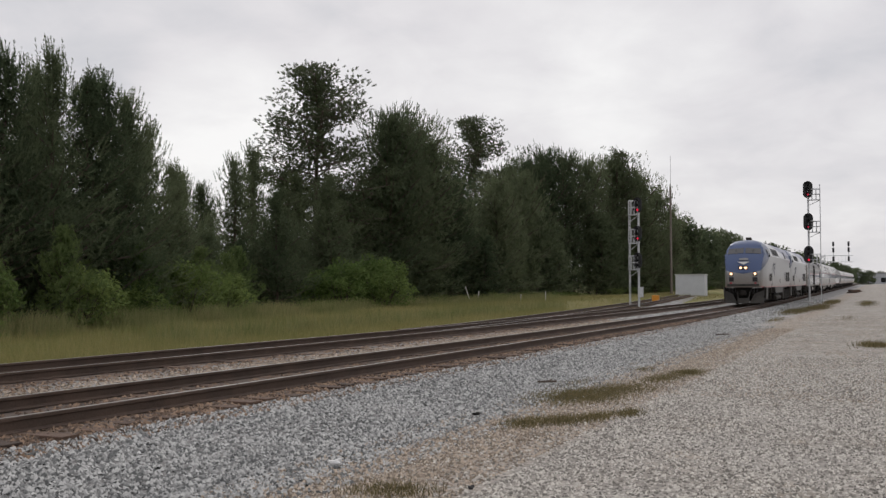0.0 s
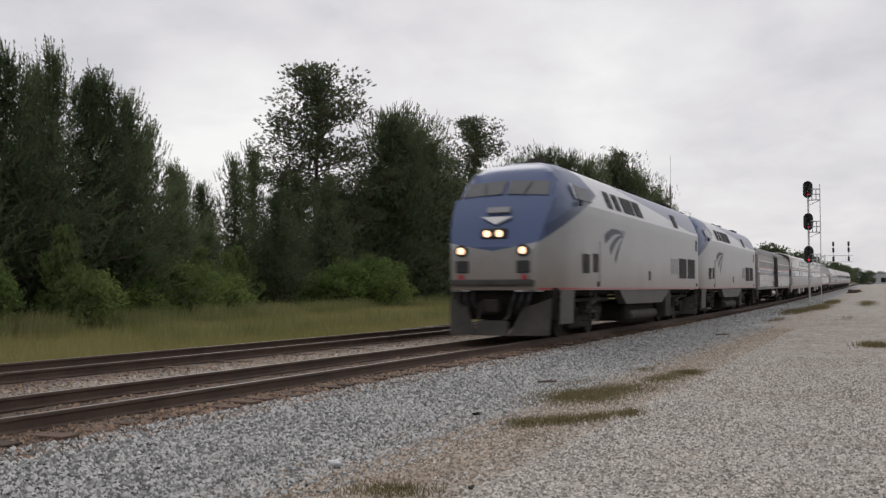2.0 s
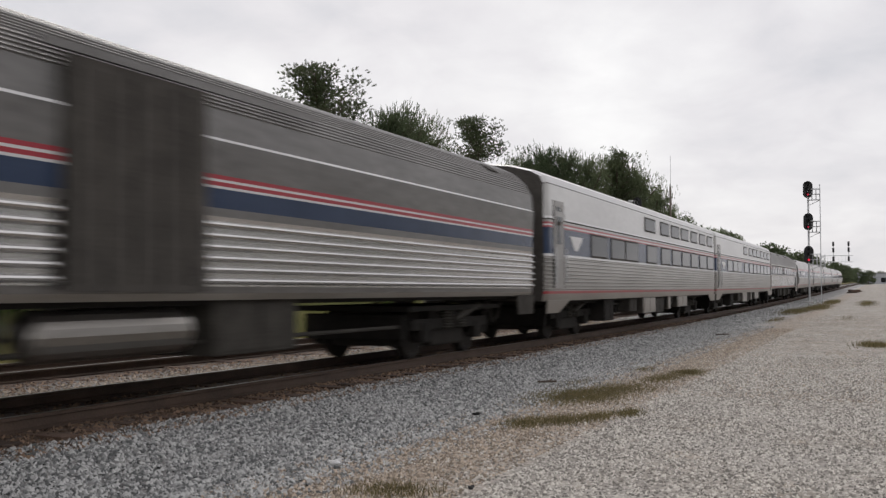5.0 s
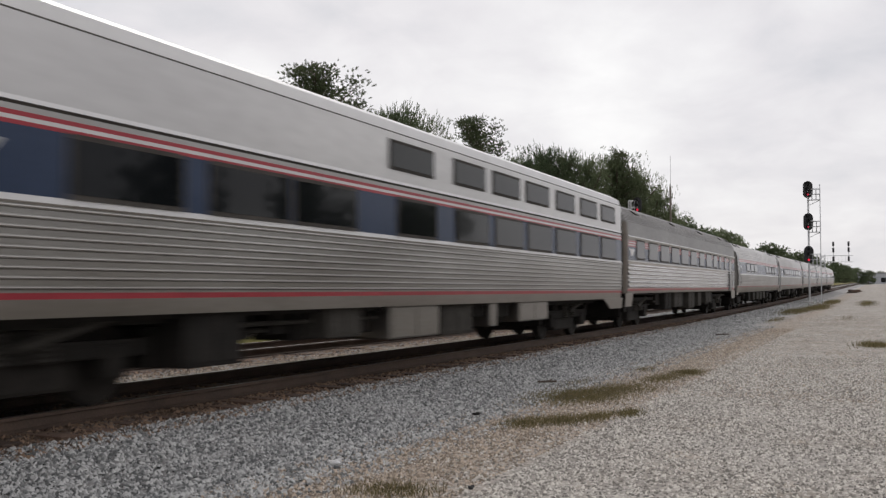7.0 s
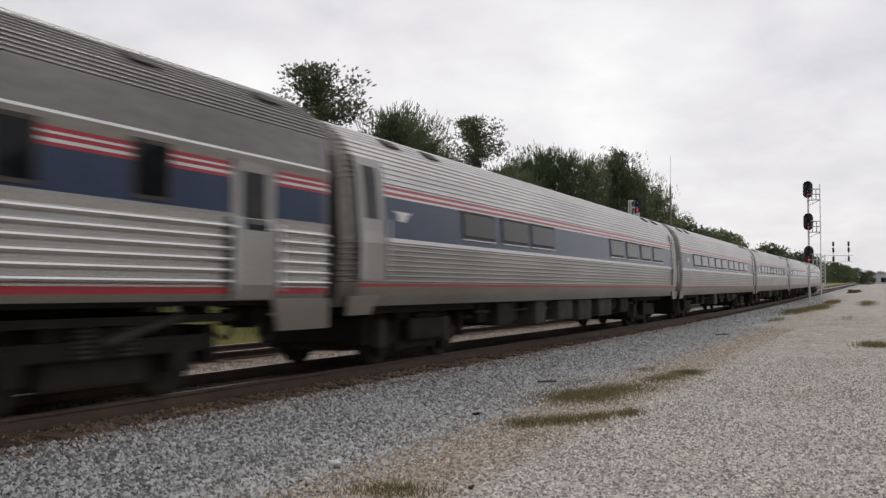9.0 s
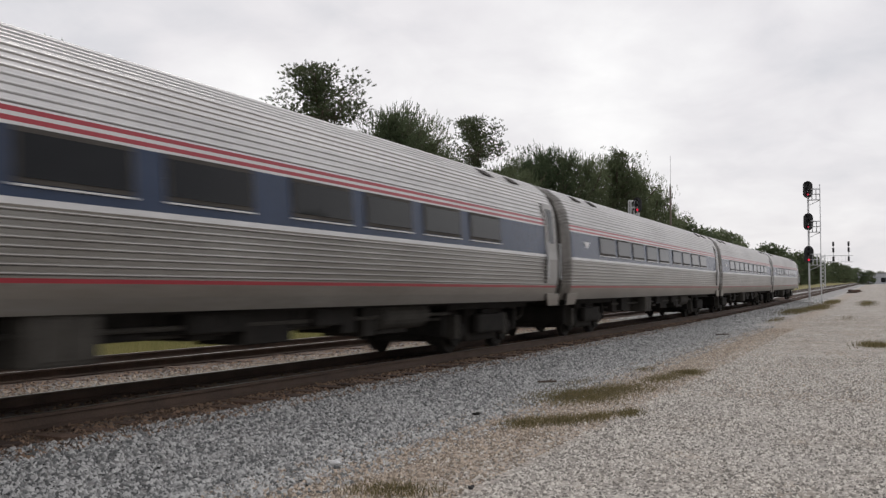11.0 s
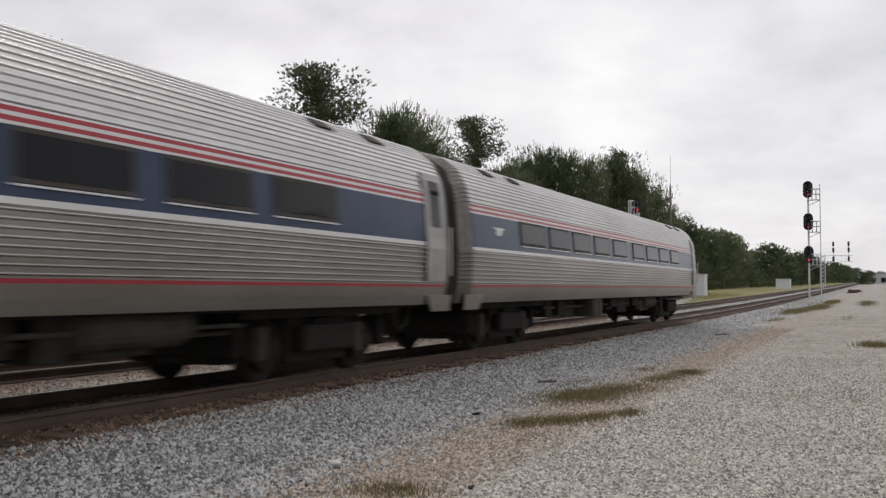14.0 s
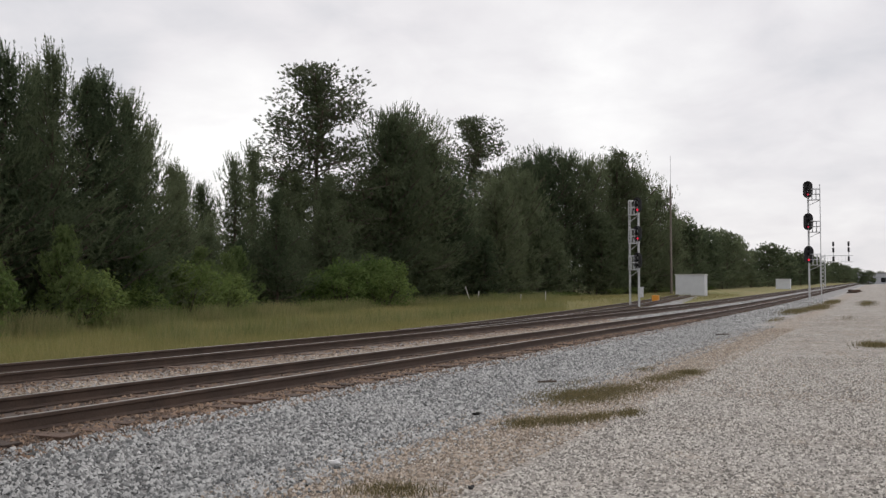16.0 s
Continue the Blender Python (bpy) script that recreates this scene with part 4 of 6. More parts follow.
    diaphragm(car, 0.50 if kind == "baggage" else 0.31, 0.73, 3.4, 0.8)
    diaphragm(car, yr, L - 0.02, 3.4)
    coupler(car, 0.0, 1)
    coupler(car, L, -1)
    truck(car, 4.0, (-1.25, 1.25), 0.457, "outside")
    truck(car, L - 4.0, (-1.25, 1.25), 0.457, "outside")
    if kind == "diner":
        under_boxes(car, [(7.2, 8.4, 0.5, 1.12, 1.42, "dark"), (9.0, 10.6, 0.55, 1.12, 1.42, "gear"), (12.0, 13.4, 0.45, 1.12, 1.44, "gear"), (14.6, 15.4, 0.5, 1.12, 1.40, "gear"), (16.5, 18.0, 0.6, 1.12, 1.42, "gear")])
        underframe(car, 6.2, L - 6.2, 1.10, 5)
        roof_vents(car, (3.0, 9.5, 16.0, 22.0, 24.4), 3.70, 1.30)
    else:
        under_boxes(car, [(14.8, 16.6, 0.45, 1.12, 1.40, "gear"), (11.0, 11.7, 0.6, 1.12, 1.40, "dark")])
        tank(car, 12.2, 14.4, 1.15, 0.78, 0.26, "steel")
        roof_vents(car, (2.1, L - 2.6), 3.70, 1.30)
        bm = B()
        for s in (1, -1):
            rod(bm, (s * 1.2, 6.5, 0.62), (s * 1.2, 20.0, 0.62), 0.03, 8)
        part("brake_rod", bm, "gear", car)
    bm = B()
    box(bm, -1.3, 1.3, 1.0, L - 1.0, 1.06, 1.12)
    part("floor_pan", bm, "dark", car)
    return car


def locomotive(label, lights):
    """A streamlined diesel passenger locomotive."""
    car = tagged(new("locomotive"), label, "locomotive", "locomotives")
    L = 21.03
    # sections of the hull along its length: y, half width, roof height, sill
    half = [(1.00, 1.24, 1), (1.00, 1.255, 2), (1.0, 1.298, 0), (1.0, 1.9, 0), (1.0, 2.6, 0), (1.0, 3.2, 0), (1.0, 3.54, 0), (0.87, 4.02, 0), (0.74, 4.34, 0), (0.56, 4.54, 0), (0.28, 4.65, 0), (0.0, 4.68, 0)]
    bm = B()
    rings = []
    tail = L - 0.58 if lights else L        # the leading unit stands clear of the next one's nose
    hull = [(-0.13, 0.70, 2.30), (-0.07, 0.755, 2.42), (0.09, 0.80, 2.78), (0.38, 0.845, 3.20), (0.72, 0.885, 3.60), (1.10, 0.92, 3.98), (1.34, 0.94, 4.28), (1.70, 0.962, 4.50), (2.3, 0.985, 4.63), (3.0, 1.0, 4.69), (5.2, 1.0, 4.69), (tail - 0.30, 1.0, 4.69), (tail + 0.16, 0.997, 4.69), (tail + 0.24, 0.98, 4.65)]
    for y, w, top in hull:
        ring = []
        for x, z, _ in half:
            # the flat of the nose: the section is cut off at the roof height of its station
            if z > top - 0.02:
                zz = top - 0.05 * (x / 1.0) ** 2 - (0.0 if z > 4.6 else 0.02 * (4.68 - z))
            else:
                zz = z
            ring.append((1.505 * w * x, zz))
        right = [bm.verts.new((x, y, z)) for x, z in ring]
        left = [bm.verts.new((-x, y, z)) for x, z in reversed(ring[:-1])]
        rings.append(right + left)
    k, n = len(rings[0]), len(half)
    for r, s in zip(rings, rings[1:]):
        for i in range(k):
            j = (i + 1) % k
            f = bm.faces.new((r[i], r[j], s[j], s[i]))
            seg = i if i < n - 1 else (2 * n - 3 - i if i < 2 * n - 2 else 0)
            f.material_index = 1 if seg == 1 and r is not rings[0] else 0
            f.smooth = True
    bm.faces.new(rings[0][::-1])
    bm.faces.new(rings[-1]).material_index = 2
    bmesh.ops.recalc_face_normals(bm, faces=bm.faces)
    for e in bm.edges:
        e.smooth = e.calc_face_angle(0.0) < radians(24)
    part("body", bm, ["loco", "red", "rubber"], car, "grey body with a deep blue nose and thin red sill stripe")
    # windscreens on the sloping brow
    for s in (1, -1):
        bm = B()
        a = [(s * 0.06, 0.75, 3.665), (s * 1.14, 0.75, 3.60), (s * 1.09, 1.13, 3.985), (s * 0.06, 1.13, 4.045)]
        quad_plate(bm, a if s > 0 else a[::-1], 0.012)
        part("windscreen", bm, "screen", car, "dark sloping windscreen pane")
        bm = B()
        rod(bm, (s * 0.5, 0.68, 3.62), (s * 0.62, 1.05, 3.98), 0.012, 6)
        part("wiper", bm, "black", car)
        # cab side window with its mirror
        side_plate(car, "cab_window", "glass", s, 1.492, 1.345, 2.15, 3.55, 3.60, 3.98, 0.010, "cab side window")
        side_plate(car, "cab_post", "white", s, 1.478, 1.33, 1.98, 2.10, 3.60, 4.0, 0.012)
        bm = B()
        box(bm, s * 1.50, s * 1.60, 2.20, 2.26, 3.42, 3.56, 0.015)
        part("mirror", bm, "black", car)
        # roof-flank air intakes, each with its slats
        for a0, a1 in ((5.35, 5.92), (6.33, 6.92), (7.36, 8.78), (9.02, 9.92), (15.4, 16.15)):
            v = side_plate(car, "air_intake", "black", s, 1.49, 1.285, a0, a1, 3.60, 4.10, 0.012, "dark louvred air intake on the roof flank")
            for q in range(6):
                z = 3.64 + q * 0.075
                x = 1.49 - (z - 3.60) * 0.41 + 0.012
                side_plate(v, "slat", "black", s, x, x - 0.01, a0 + 0.03, a1 - 0.03, z, z + 0.03, 0.014)
        for a0, a1, z0, z1 in ((16.15, 17.72, 1.66, 2.45), (18.05, 19.70, 1.67, 2.47), (2.60, 3.2, 1.68, 2.2)):
            v = side_plate(car, "grille", "black", s, 1.506, 1.506, a0, a1, z0, z1, 0.008, "dark louvred side grille")
            q = z0 + 0.03
            while q < z1 - 0.03:
                side_plate(v, "slat", "gear", s, 1.514, 1.528, a0 + 0.03, a1 - 0.03, q, q + 0.022, 0.006)
                q += 0.062
        # access panel, latch, ladder recesses and rear number panel
        for a0, a1, z0, z1, m in ((3.55, 4.1, 1.72, 2.23, "gear"), (10.65, 10.9, 1.55, 1.86, "dark"), (4.0, 4.25, 1.33, 1.47, "dark"), (20.0, 20.3, 1.33, 1.47, "dark"), (19.95, 20.25, 2.85, 3.30, "dark")):
            side_plate(car, "access_panel", m, s, 1.506, 1.506, a0, a1, z0, z1, 0.008)
        for a0 in (14.55, 15.05, 15.55):
            side_plate(car, "number_bar", "faint", s, 1.506, 1.506, a0, a0 + 0.30, 1.80, 2.40, 0.004)
        side_plate(car, "letter_bar", "faint", s, 1.506, 1.506, 5.55, 7.3, 2.93, 3.03, 0.004, "grey painted lettering bar")
        # plain emblem: three curved blades spreading from one point
        for ey, ez, bulge, wide in ((4.82, 2.67, 0.17, 0.155), (5.40, 2.34, 0.13, 0.14), (6.00, 2.07, 0.08, 0.12)):
            bm = B()
            o, e = Vector((7.15, 2.88)), Vector((ey, ez))
            d = (e - o).normalized()
            nrm = Vector((-d.y, d.x)) if d.x > 0 else Vector((d.y, -d.x))
            ve = []
            for i in range(9):
                t = 0.04 + 0.96 * i / 8
                c = o.lerp(e, t) + nrm * bulge * math.sin(math.pi * t)
                w = wide * (0.06 + 0.94 * t) * (1.0 if i < 8 else 0.85)
                ve.append((bm.verts.new((s * 1.512, c.x + nrm.x * w, c.y + nrm.y * w)), bm.verts.new((s * 1.512, c.x - nrm.x * w, c.y - nrm.y * w))))
            for (a, c), (f, g) in zip(ve, ve[1:]):
                bm.faces.new((a, c, g, f))
            part("emblem_blade", bm, "emblem", car, "dark blue-grey curved emblem blade")
        # low skirt ahead of the front truck, fuel tank flank
        side_plate(car, "front_skirt", "loco_low", s, 1.40, 1.44, 0.75, 1.9, 0.40, 1.235, 0.03)
        bm = B()
        prof = [(6.70, 1.235), (7.5, 0.80), (12.9, 0.78), (14.5, 1.235)]
        f = bm.faces.new([bm.verts.new((s * 1.47, y, z)) for y, z in (prof if s > 0 else prof[::-1])])
        r = bmesh.ops.extrude_face_region(bm, geom=[f])
        bmesh.ops.translate(bm, verts=[v for v in r["geom"] if isinstance(v, bmesh.types.BMVert)], vec=(-s * 0.25, 0, 0))
        bmesh.ops.recalc_face_normals(bm, faces=bm.faces)
        part("side_sill", bm, "loco_low", car)
        steps(car, s, 3.45, 3.95, (0.42, 0.66, 0.92), 1.48)
        steps(car, s, 19.95, 20.4, (0.42, 0.66, 0.92), 1.48)
        bm = B()
        rod(bm, (s * 1.53, 4.3, 1.4), (s * 1.53, 4.3, 2.6), 0.015, 6)
        part("handrail", bm, "galv", car)
    bm = B()
    box(bm, -1.25, 1.25, 8.2, 12.6, 0.24, 0.80, 0.10)
    part("fuel_tank", bm, "dark", car, "dusty grey fuel tank")
    for s in (1, -1):
        tank(car, 8.4, 12.2, s * 1.28, 0.42, 0.17)
        bm = B()
        box(bm, s * 1.0, s * 1.42, 13.9, 14.9, 0.24, 1.15, 0.04)
        part("sand_box", bm, "gear", car)
    bm = B()
    box(bm, -1.15, 1.15, 1.2, L - 0.6, 1.10, 1.24)
    part("frame_plate", bm, "dark", car)
    # roof fans, exhaust and horn
    for y, r in ((13.0, 0.55), (18.3, 0.6), (19.4, 0.6)):
        bm = B()
        rod(bm, (0, y, 4.6), (0, y, 4.76), r, 24)
        part("roof_fan", bm, "dark", car)
    bm = B()
    box(bm, -0.35, 0.35, 11.5, 12.4, 4.6, 4.80, 0.05)
    part("exhaust", bm, "dark", car)
    bm = B()
    for q in (-0.12, 0, 0.12):
        rod(bm, (q, 3.6, 4.80), (q, 3.25, 4.82), 0.03, 8, 0.075)
    box(bm, -0.2, 0.2, 3.55, 3.7, 4.62, 4.83, 0.01)
    part("horn", bm, "gear", car)
    # nose: headlights, ditch lights, marker boxes, anticlimber, plough
    em = "head_lamp" if lights else "glass"
    bm = B()
    box(bm, -0.34, 0.34, -0.07, 0.15, 2.49, 2.76, 0.06)
    h = part("headlight_housing", bm, "black", car)
    for s in (1, -1):
        bm = B()
        rod(bm, (s * 0.16, -0.10, 2.62), (s * 0.16, -0.05, 2.62), 0.085, 16)
        part("headlight", bm, em, h, "glowing warm headlight" if lights else "unlit headlight")
        bm = B()
        rod(bm, (s * 0.80, -0.21, 2.20), (s * 0.80, 0.05, 2.20), 0.15, 16)
        d = part("ditch_light_housing", bm, "gear", car)
        bm = B()
        rod(bm, (s * 0.80, -0.225, 2.20), (s * 0.80, -0.20, 2.20), 0.088, 16)
        part("ditch_light", bm, em, d, "glowing warm ditch light" if lights else "unlit ditch light")
        bm = B()
        box(bm, s * 0.63, s * 0.96, -0.18, 0.0, 1.66, 1.96, 0.03)
        part("marker_recess", bm, "black", car)
        bm = B()
        rod(bm, (s * 0.82, -0.20, 1.55), (s * 0.82, -0.13, 1.55), 0.07, 12)
        part("marker_lamp", bm, "red", car)
    bm = B()
    quad_plate(bm, [(-0.40, 0.225, 3.03), (-0.02, 0.115, 2.84), (0.02, 0.115, 2.84), (0.40, 0.225, 3.03)], 0.05)
    part("emblem", bm, "white", car, "pale arrow emblem on the nose")
    side = [(-0.30, 0.30, 3.14), (0.30, 0.30, 3.14), (0.30, 0.41, 3.28), (-0.30, 0.41, 3.28)]
    bm = B()
    quad_plate(bm, side, 0.05)
    part("number_board", bm, "faint", car)
    bm = B()
    box(bm, -1.08, 1.08, -0.24, 0.30, 1.34, 1.50, 0.05)
    part("anticlimber", bm, "plough", car)
    # beam coloured near black to stand in for the shadow below the anticlimber
    bm = B()
    box(bm, -1.36, 1.36, 0.56, 0.9, 0.50, 1.30, 0.03)
    box(bm, -0.7, 0.7, 0.34, 0.6, 0.62, 1.30, 0.05)
    part("buffer_beam", bm, "dark", car)
    for s in (1, -1):
        bm = B()
        b2 = [(s * 0.40, -0.16, 0.14), (s * 1.30, 0.30, 0.14), (s * 1.34, 0.42, 1.05), (s * 0.72, 0.06, 0.80)]
        quad_plate(bm, b2 if s > 0 else b2[::-1], 0.03)
        part("plough", bm, "plough", car, "dusty grey plough wing")
    bm = B()
    quad_plate(bm, [(-0.40, -0.18, 0.14), (0.40, -0.18, 0.14), (0.40, -0.10, 0.50), (-0.40, -0.10, 0.50)], 0.03)
    part("plough_centre", bm, "plough", car)
    coupler(car, -0.28, 1)
    coupler(car, L, -1)
    for s in (1, -1):       # jumper hoses and grab irons across the dark front
        for x in (0.55, 0.75, 0.95):
            bm = B()
            p = [(s * x, 0.0, 1.22), (s * (x - 0.03), -0.16, 0.98), (s * (x - 0.12), -0.10, 0.80)]
            for u, v in zip(p, p[1:]):
                rod(bm, u, v, 0.028, 8)
            part("jumper_hose", bm, "black", car)
        bm = B()
        rod(bm, (s * 0.6, -0.20, 1.22), (s * 1.2, 0.16, 1.22), 0.018, 6)
        part("grab_iron", bm, "galv", car)
    diaphragm(car, L + 0.24, L + 0.48, 3.2, 0.8) if not lights else diaphragm(car, L - 0.1, L + 0.255, 3.2)
    truck(car, 4.0, (-1.45, 1.45), 0.508, "outside")
    truck(car, L - 4.0, (-1.45, 1.45), 0.508, "outside")
    return car


M["door_steel"] = surface("door_steel", (0.27, 0.26, 0.25), (0.40, 0.39, 0.375), 1.5, 0.45, 0.5)
M["old_door"] = surface("old_brown_door", (0.10, 0.085, 0.07), (0.18, 0.155, 0.13), 2.0, 0.6, 0.1)
M["emblem"] = surface("emblem_paint", (0.035, 0.04, 0.058), (0.055, 0.062, 0.085), 2, 0.5)
# skirt and sill grey, much darker than the hull above
M["loco_low"] = surface("dark_low_grey", (0.055, 0.053, 0.048), (0.100, 0.096, 0.088), 1.0, 0.6, 0.0, 0, 9)
LB, LD, LC = 26.6, 25.9, 26.0
COACH = [(3.42, 5.02), (5.45, 6.95), (7.40, 8.85), (9.42, 10.9), (11.48, 13.0), (13.95, 15.45), (15.95, 17.45), (18.0, 19.5), (20.05, 21.55)]
CAFE = [(4.62, 6.15), (6.67, 8.2), (8.5, 10.1), (15.5, 17.0), (17.5, 18.95), (19.45, 20.9), (21.35, 22.8)]
GEAR_A = [(7.0, 7.6, 0.6, 0.98, 1.30, "dark"), (9.7, 10.65, 0.50, 1.0, 1.45, "gear"), (12.2, 13.4, 0.72, 0.98, 1.30, "dark"), (15.0, 15.8, 0.72, 0.98, 1.30, "dark")]
GEAR_B = [(6.9, 7.8, 0.5, 0.98, 1.40, "dark"), (9.3, 10.0, 0.45, 1.0, 1.42, "gear"), (11.0, 12.2, 0.5, 0.98, 1.42, "gear"), (12.8, 14.0, 0.45, 0.98, 1.42, "gear"), (14.8, 16.2, 0.5, 0.98, 1.42, "gear"), (17.3, 18.4, 0.55, 0.98, 1.4, "dark")]
TRAIN = []
mark = 0.0
for maker, L in ((lambda: locomotive("leading grey diesel locomotive with blue nose and lit headlights", True), 21.03),
                 (lambda: locomotive("second grey diesel locomotive with blue nose, unlit", False), 21.03),
                 (lambda: heritage("baggage_car", "weathered fluted stainless baggage car with a dark sliding door", LB, "baggage"), LB),
                 (lambda: viewliner("tall silver sleeping car with blue band and red stripes", LC), LC),
                 (lambda: viewliner("tall silver sleeping car with blue band and red stripes", LC, True), LC),
                 (lambda: heritage("dining_car", "old fluted stainless dining car with round ribbed roof", LD, "diner"), LD),
                 (lambda: amfleet("ribbed stainless cafe car with few windows in its blue band", LC, CAFE, GEAR_B, ("front", "rear")), LC),
                 (lambda: amfleet("ribbed stainless coach with blue window band", LC, COACH, GEAR_A), LC),
                 (lambda: amfleet("ribbed stainless coach with blue window band", LC, COACH, GEAR_A), LC),
                 (lambda: amfleet("ribbed stainless coach with blue window band", LC, COACH, GEAR_A), LC),
                 (lambda: amfleet("last ribbed stainless coach of the train, blue window band", LC, COACH, GEAR_A), LC)):
    TRAIN.append((maker(), mark, L))
    mark += L


# ---- trees ----
def needles(points, dirs, g, per, shoot, length, width):
    """Needle tufts: along each upturned shoot, needles all round it as thin triangles."""
    P, D = np.repeat(points, per, 0), np.repeat(dirs, per, 0)
    n = len(P)
    t = g.random((n, 1))
    r = g.normal(size=(n, 3))
    r -= D * (r * D).sum(1, keepdims=True)
    r /= np.linalg.norm(r, axis=1, keepdims=True) + 1e-9
    way = D * 1.05 + r * 0.8
    way /= np.linalg.norm(way, axis=1, keepdims=True)
    base = P + D * (t * shoot)
    tip = base + way * length * (1.15 - 0.5 * t) * (0.75 + 0.5 * g.random((n, 1)))
    side = np.cross(way, g.normal(size=(n, 3)))
    side /= np.linalg.norm(side, axis=1, keepdims=True) + 1e-9
    return np.stack([base - side * width, base + side * width, tip], 1).reshape(-1, 3)


def pine(label, seed, height, bare, radius, limbs, clumps, tufts, per, shape, mat, shoot, size, width, puff, core=0, core_size=0.5):
    """A pine: tapered trunk, limbs in loose whorls, an inner mass of foliage, needle tufts turned upwards on the shoots."""
    g = np.random.default_rng(seed)
    tree = tagged(new("pine_tree"), label, "tree", "pines at the edge of the woods")
    bm = B()
    segs = 9
    sway = [(0.0, 0.0)]
    for i in range(segs):
        sway.append((sway[-1][0] + g.normal(0, 0.05), sway[-1][1] + g.normal(0, 0.05)))
    r_base = height * 0.012 + 0.03
    axis = [Vector((sway[i][0], sway[i][1], height * 0.98 * i / segs - (0.3 if i == 0 else 0))) for i in range(segs + 1)]
    for i in range(segs):
        rod(bm, axis[i], axis[i + 1], r_base * (1 - 0.9 * i / segs), 7, r_base * (1 - 0.9 * (i + 1) / segs))

    def stem(f):
        q = min(max(f * segs, 0), segs - 1e-6)
        i = int(q)
        return axis[i].lerp(axis[i + 1], q - i)

    pts, dirs, inner = [], [], []
    for k in range(limbs):
        f = bare + (0.985 - bare) * (k + g.random()) / limbs
        c = (f - bare) / (1 - bare)
        if shape == "dense":
            reach = radius * (1.0 - c) ** 0.85 * min(1.0, 0.7 + c * 2.0) + 0.12
        elif shape == "round":
            reach = radius * (math.sqrt(max(0.02, 1 - ((c - 0.38) / 0.63) ** 2)) if c > 0.38 else 0.86 + 0.14 * c / 0.38)
        else:
            reach = radius * math.sqrt(max(0.05, 1 - ((c - 0.30) / 0.73) ** 2))
        reach *= g.uniform(0.6, 1.2)
        az = g.random() * 6.283
        lift = g.uniform(0.0, 0.3) + 0.75 * c if shape != "open" else g.uniform(-0.25, 0.2) + 0.9 * c * c
        a = stem(f)
        out = Vector((math.cos(az), math.sin(az), lift)).normalized()
        mid = a + out * reach * 0.55
        end = mid + (out + Vector((0, 0, 0.3))).normalized() * reach * 0.45
        r0 = 0.012 + 0.016 * reach
        rod(bm, a, mid, r0, 3, r0 * 0.6)
        rod(bm, mid, end, r0 * 0.6, 3, r0 * 0.2)
        for j in range(round(core / limbs * (0.3 + reach / radius))):
            t = 0.1 + 0.62 * g.random()
            o = Vector(g.normal(0, 1, 3)) * (0.08 + 0.12 * reach)
            o.z *= 0.7
            inner.append(tuple(a.lerp(end, t) + o))
        m = max(1, round(clumps * (0.35 + 0.65 * reach / radius)))
        for j in range(m):
            t = 1.0 if j == 0 else g.random() ** 0.6
            p = a.lerp(mid, t / 0.55) if t < 0.55 else mid.lerp(end, (t - 0.55) / 0.45)
            if j:
                side = Vector((-out.y, out.x, 0)) * g.normal(0, 0.24) * reach * t
                twig = p + side + Vector((0, 0, abs(g.normal(0, 0.12)) * reach))
                if shape == "open":
                    rod(bm, p, twig, r0 * 0.35, 3, r0 * 0.15)
                p = twig
            for q in range(tufts):
                o = Vector(g.normal(0, 1, 3)) * puff
                o.z *= 0.5
                if shape == "open":        # needles burst outwards from each clump
                    d = o / puff * 0.55 + Vector((0, 0, 0.55)) + Vector(g.normal(0, 0.2, 3))
                else:                      # shoots low on the tree lean outwards, high ones stand up
                    w = 0.28 + 0.85 * max(0.0, 0.72 - c)
                    d = Vector((out.x * w, out.y * w, 0.55 + 0.4 * c)) + Vector(g.normal(0, 0.2, 3))
                pts.append(p + o)
                dirs.append(d.normalized())
    for j in range(12):
        pts.append(stem(0.90 + 0.10 * j / 12))
        dirs.append((Vector((0, 0, 1.4)) + Vector(g.normal(0, 0.35, 3))).normalized())
    V = needles(np.array([tuple(p) for p in pts]), np.array([tuple(d) for d in dirs]), g, per, shoot, size, width)
    if inner:
        q = np.array(inner)
        u = g.normal(size=q.shape)
        u /= np.linalg.norm(u, axis=1, keepdims=True)
        V = np.concatenate([V, needles(q, u, g, 3, core_size * 0.6, core_size, core_size * 0.13)])
    part("trunk", bm, "bark", tree)
    from_arrays("crown", V, np.arange(len(V)).reshape(-1, 3), mat, tree)
    return tree


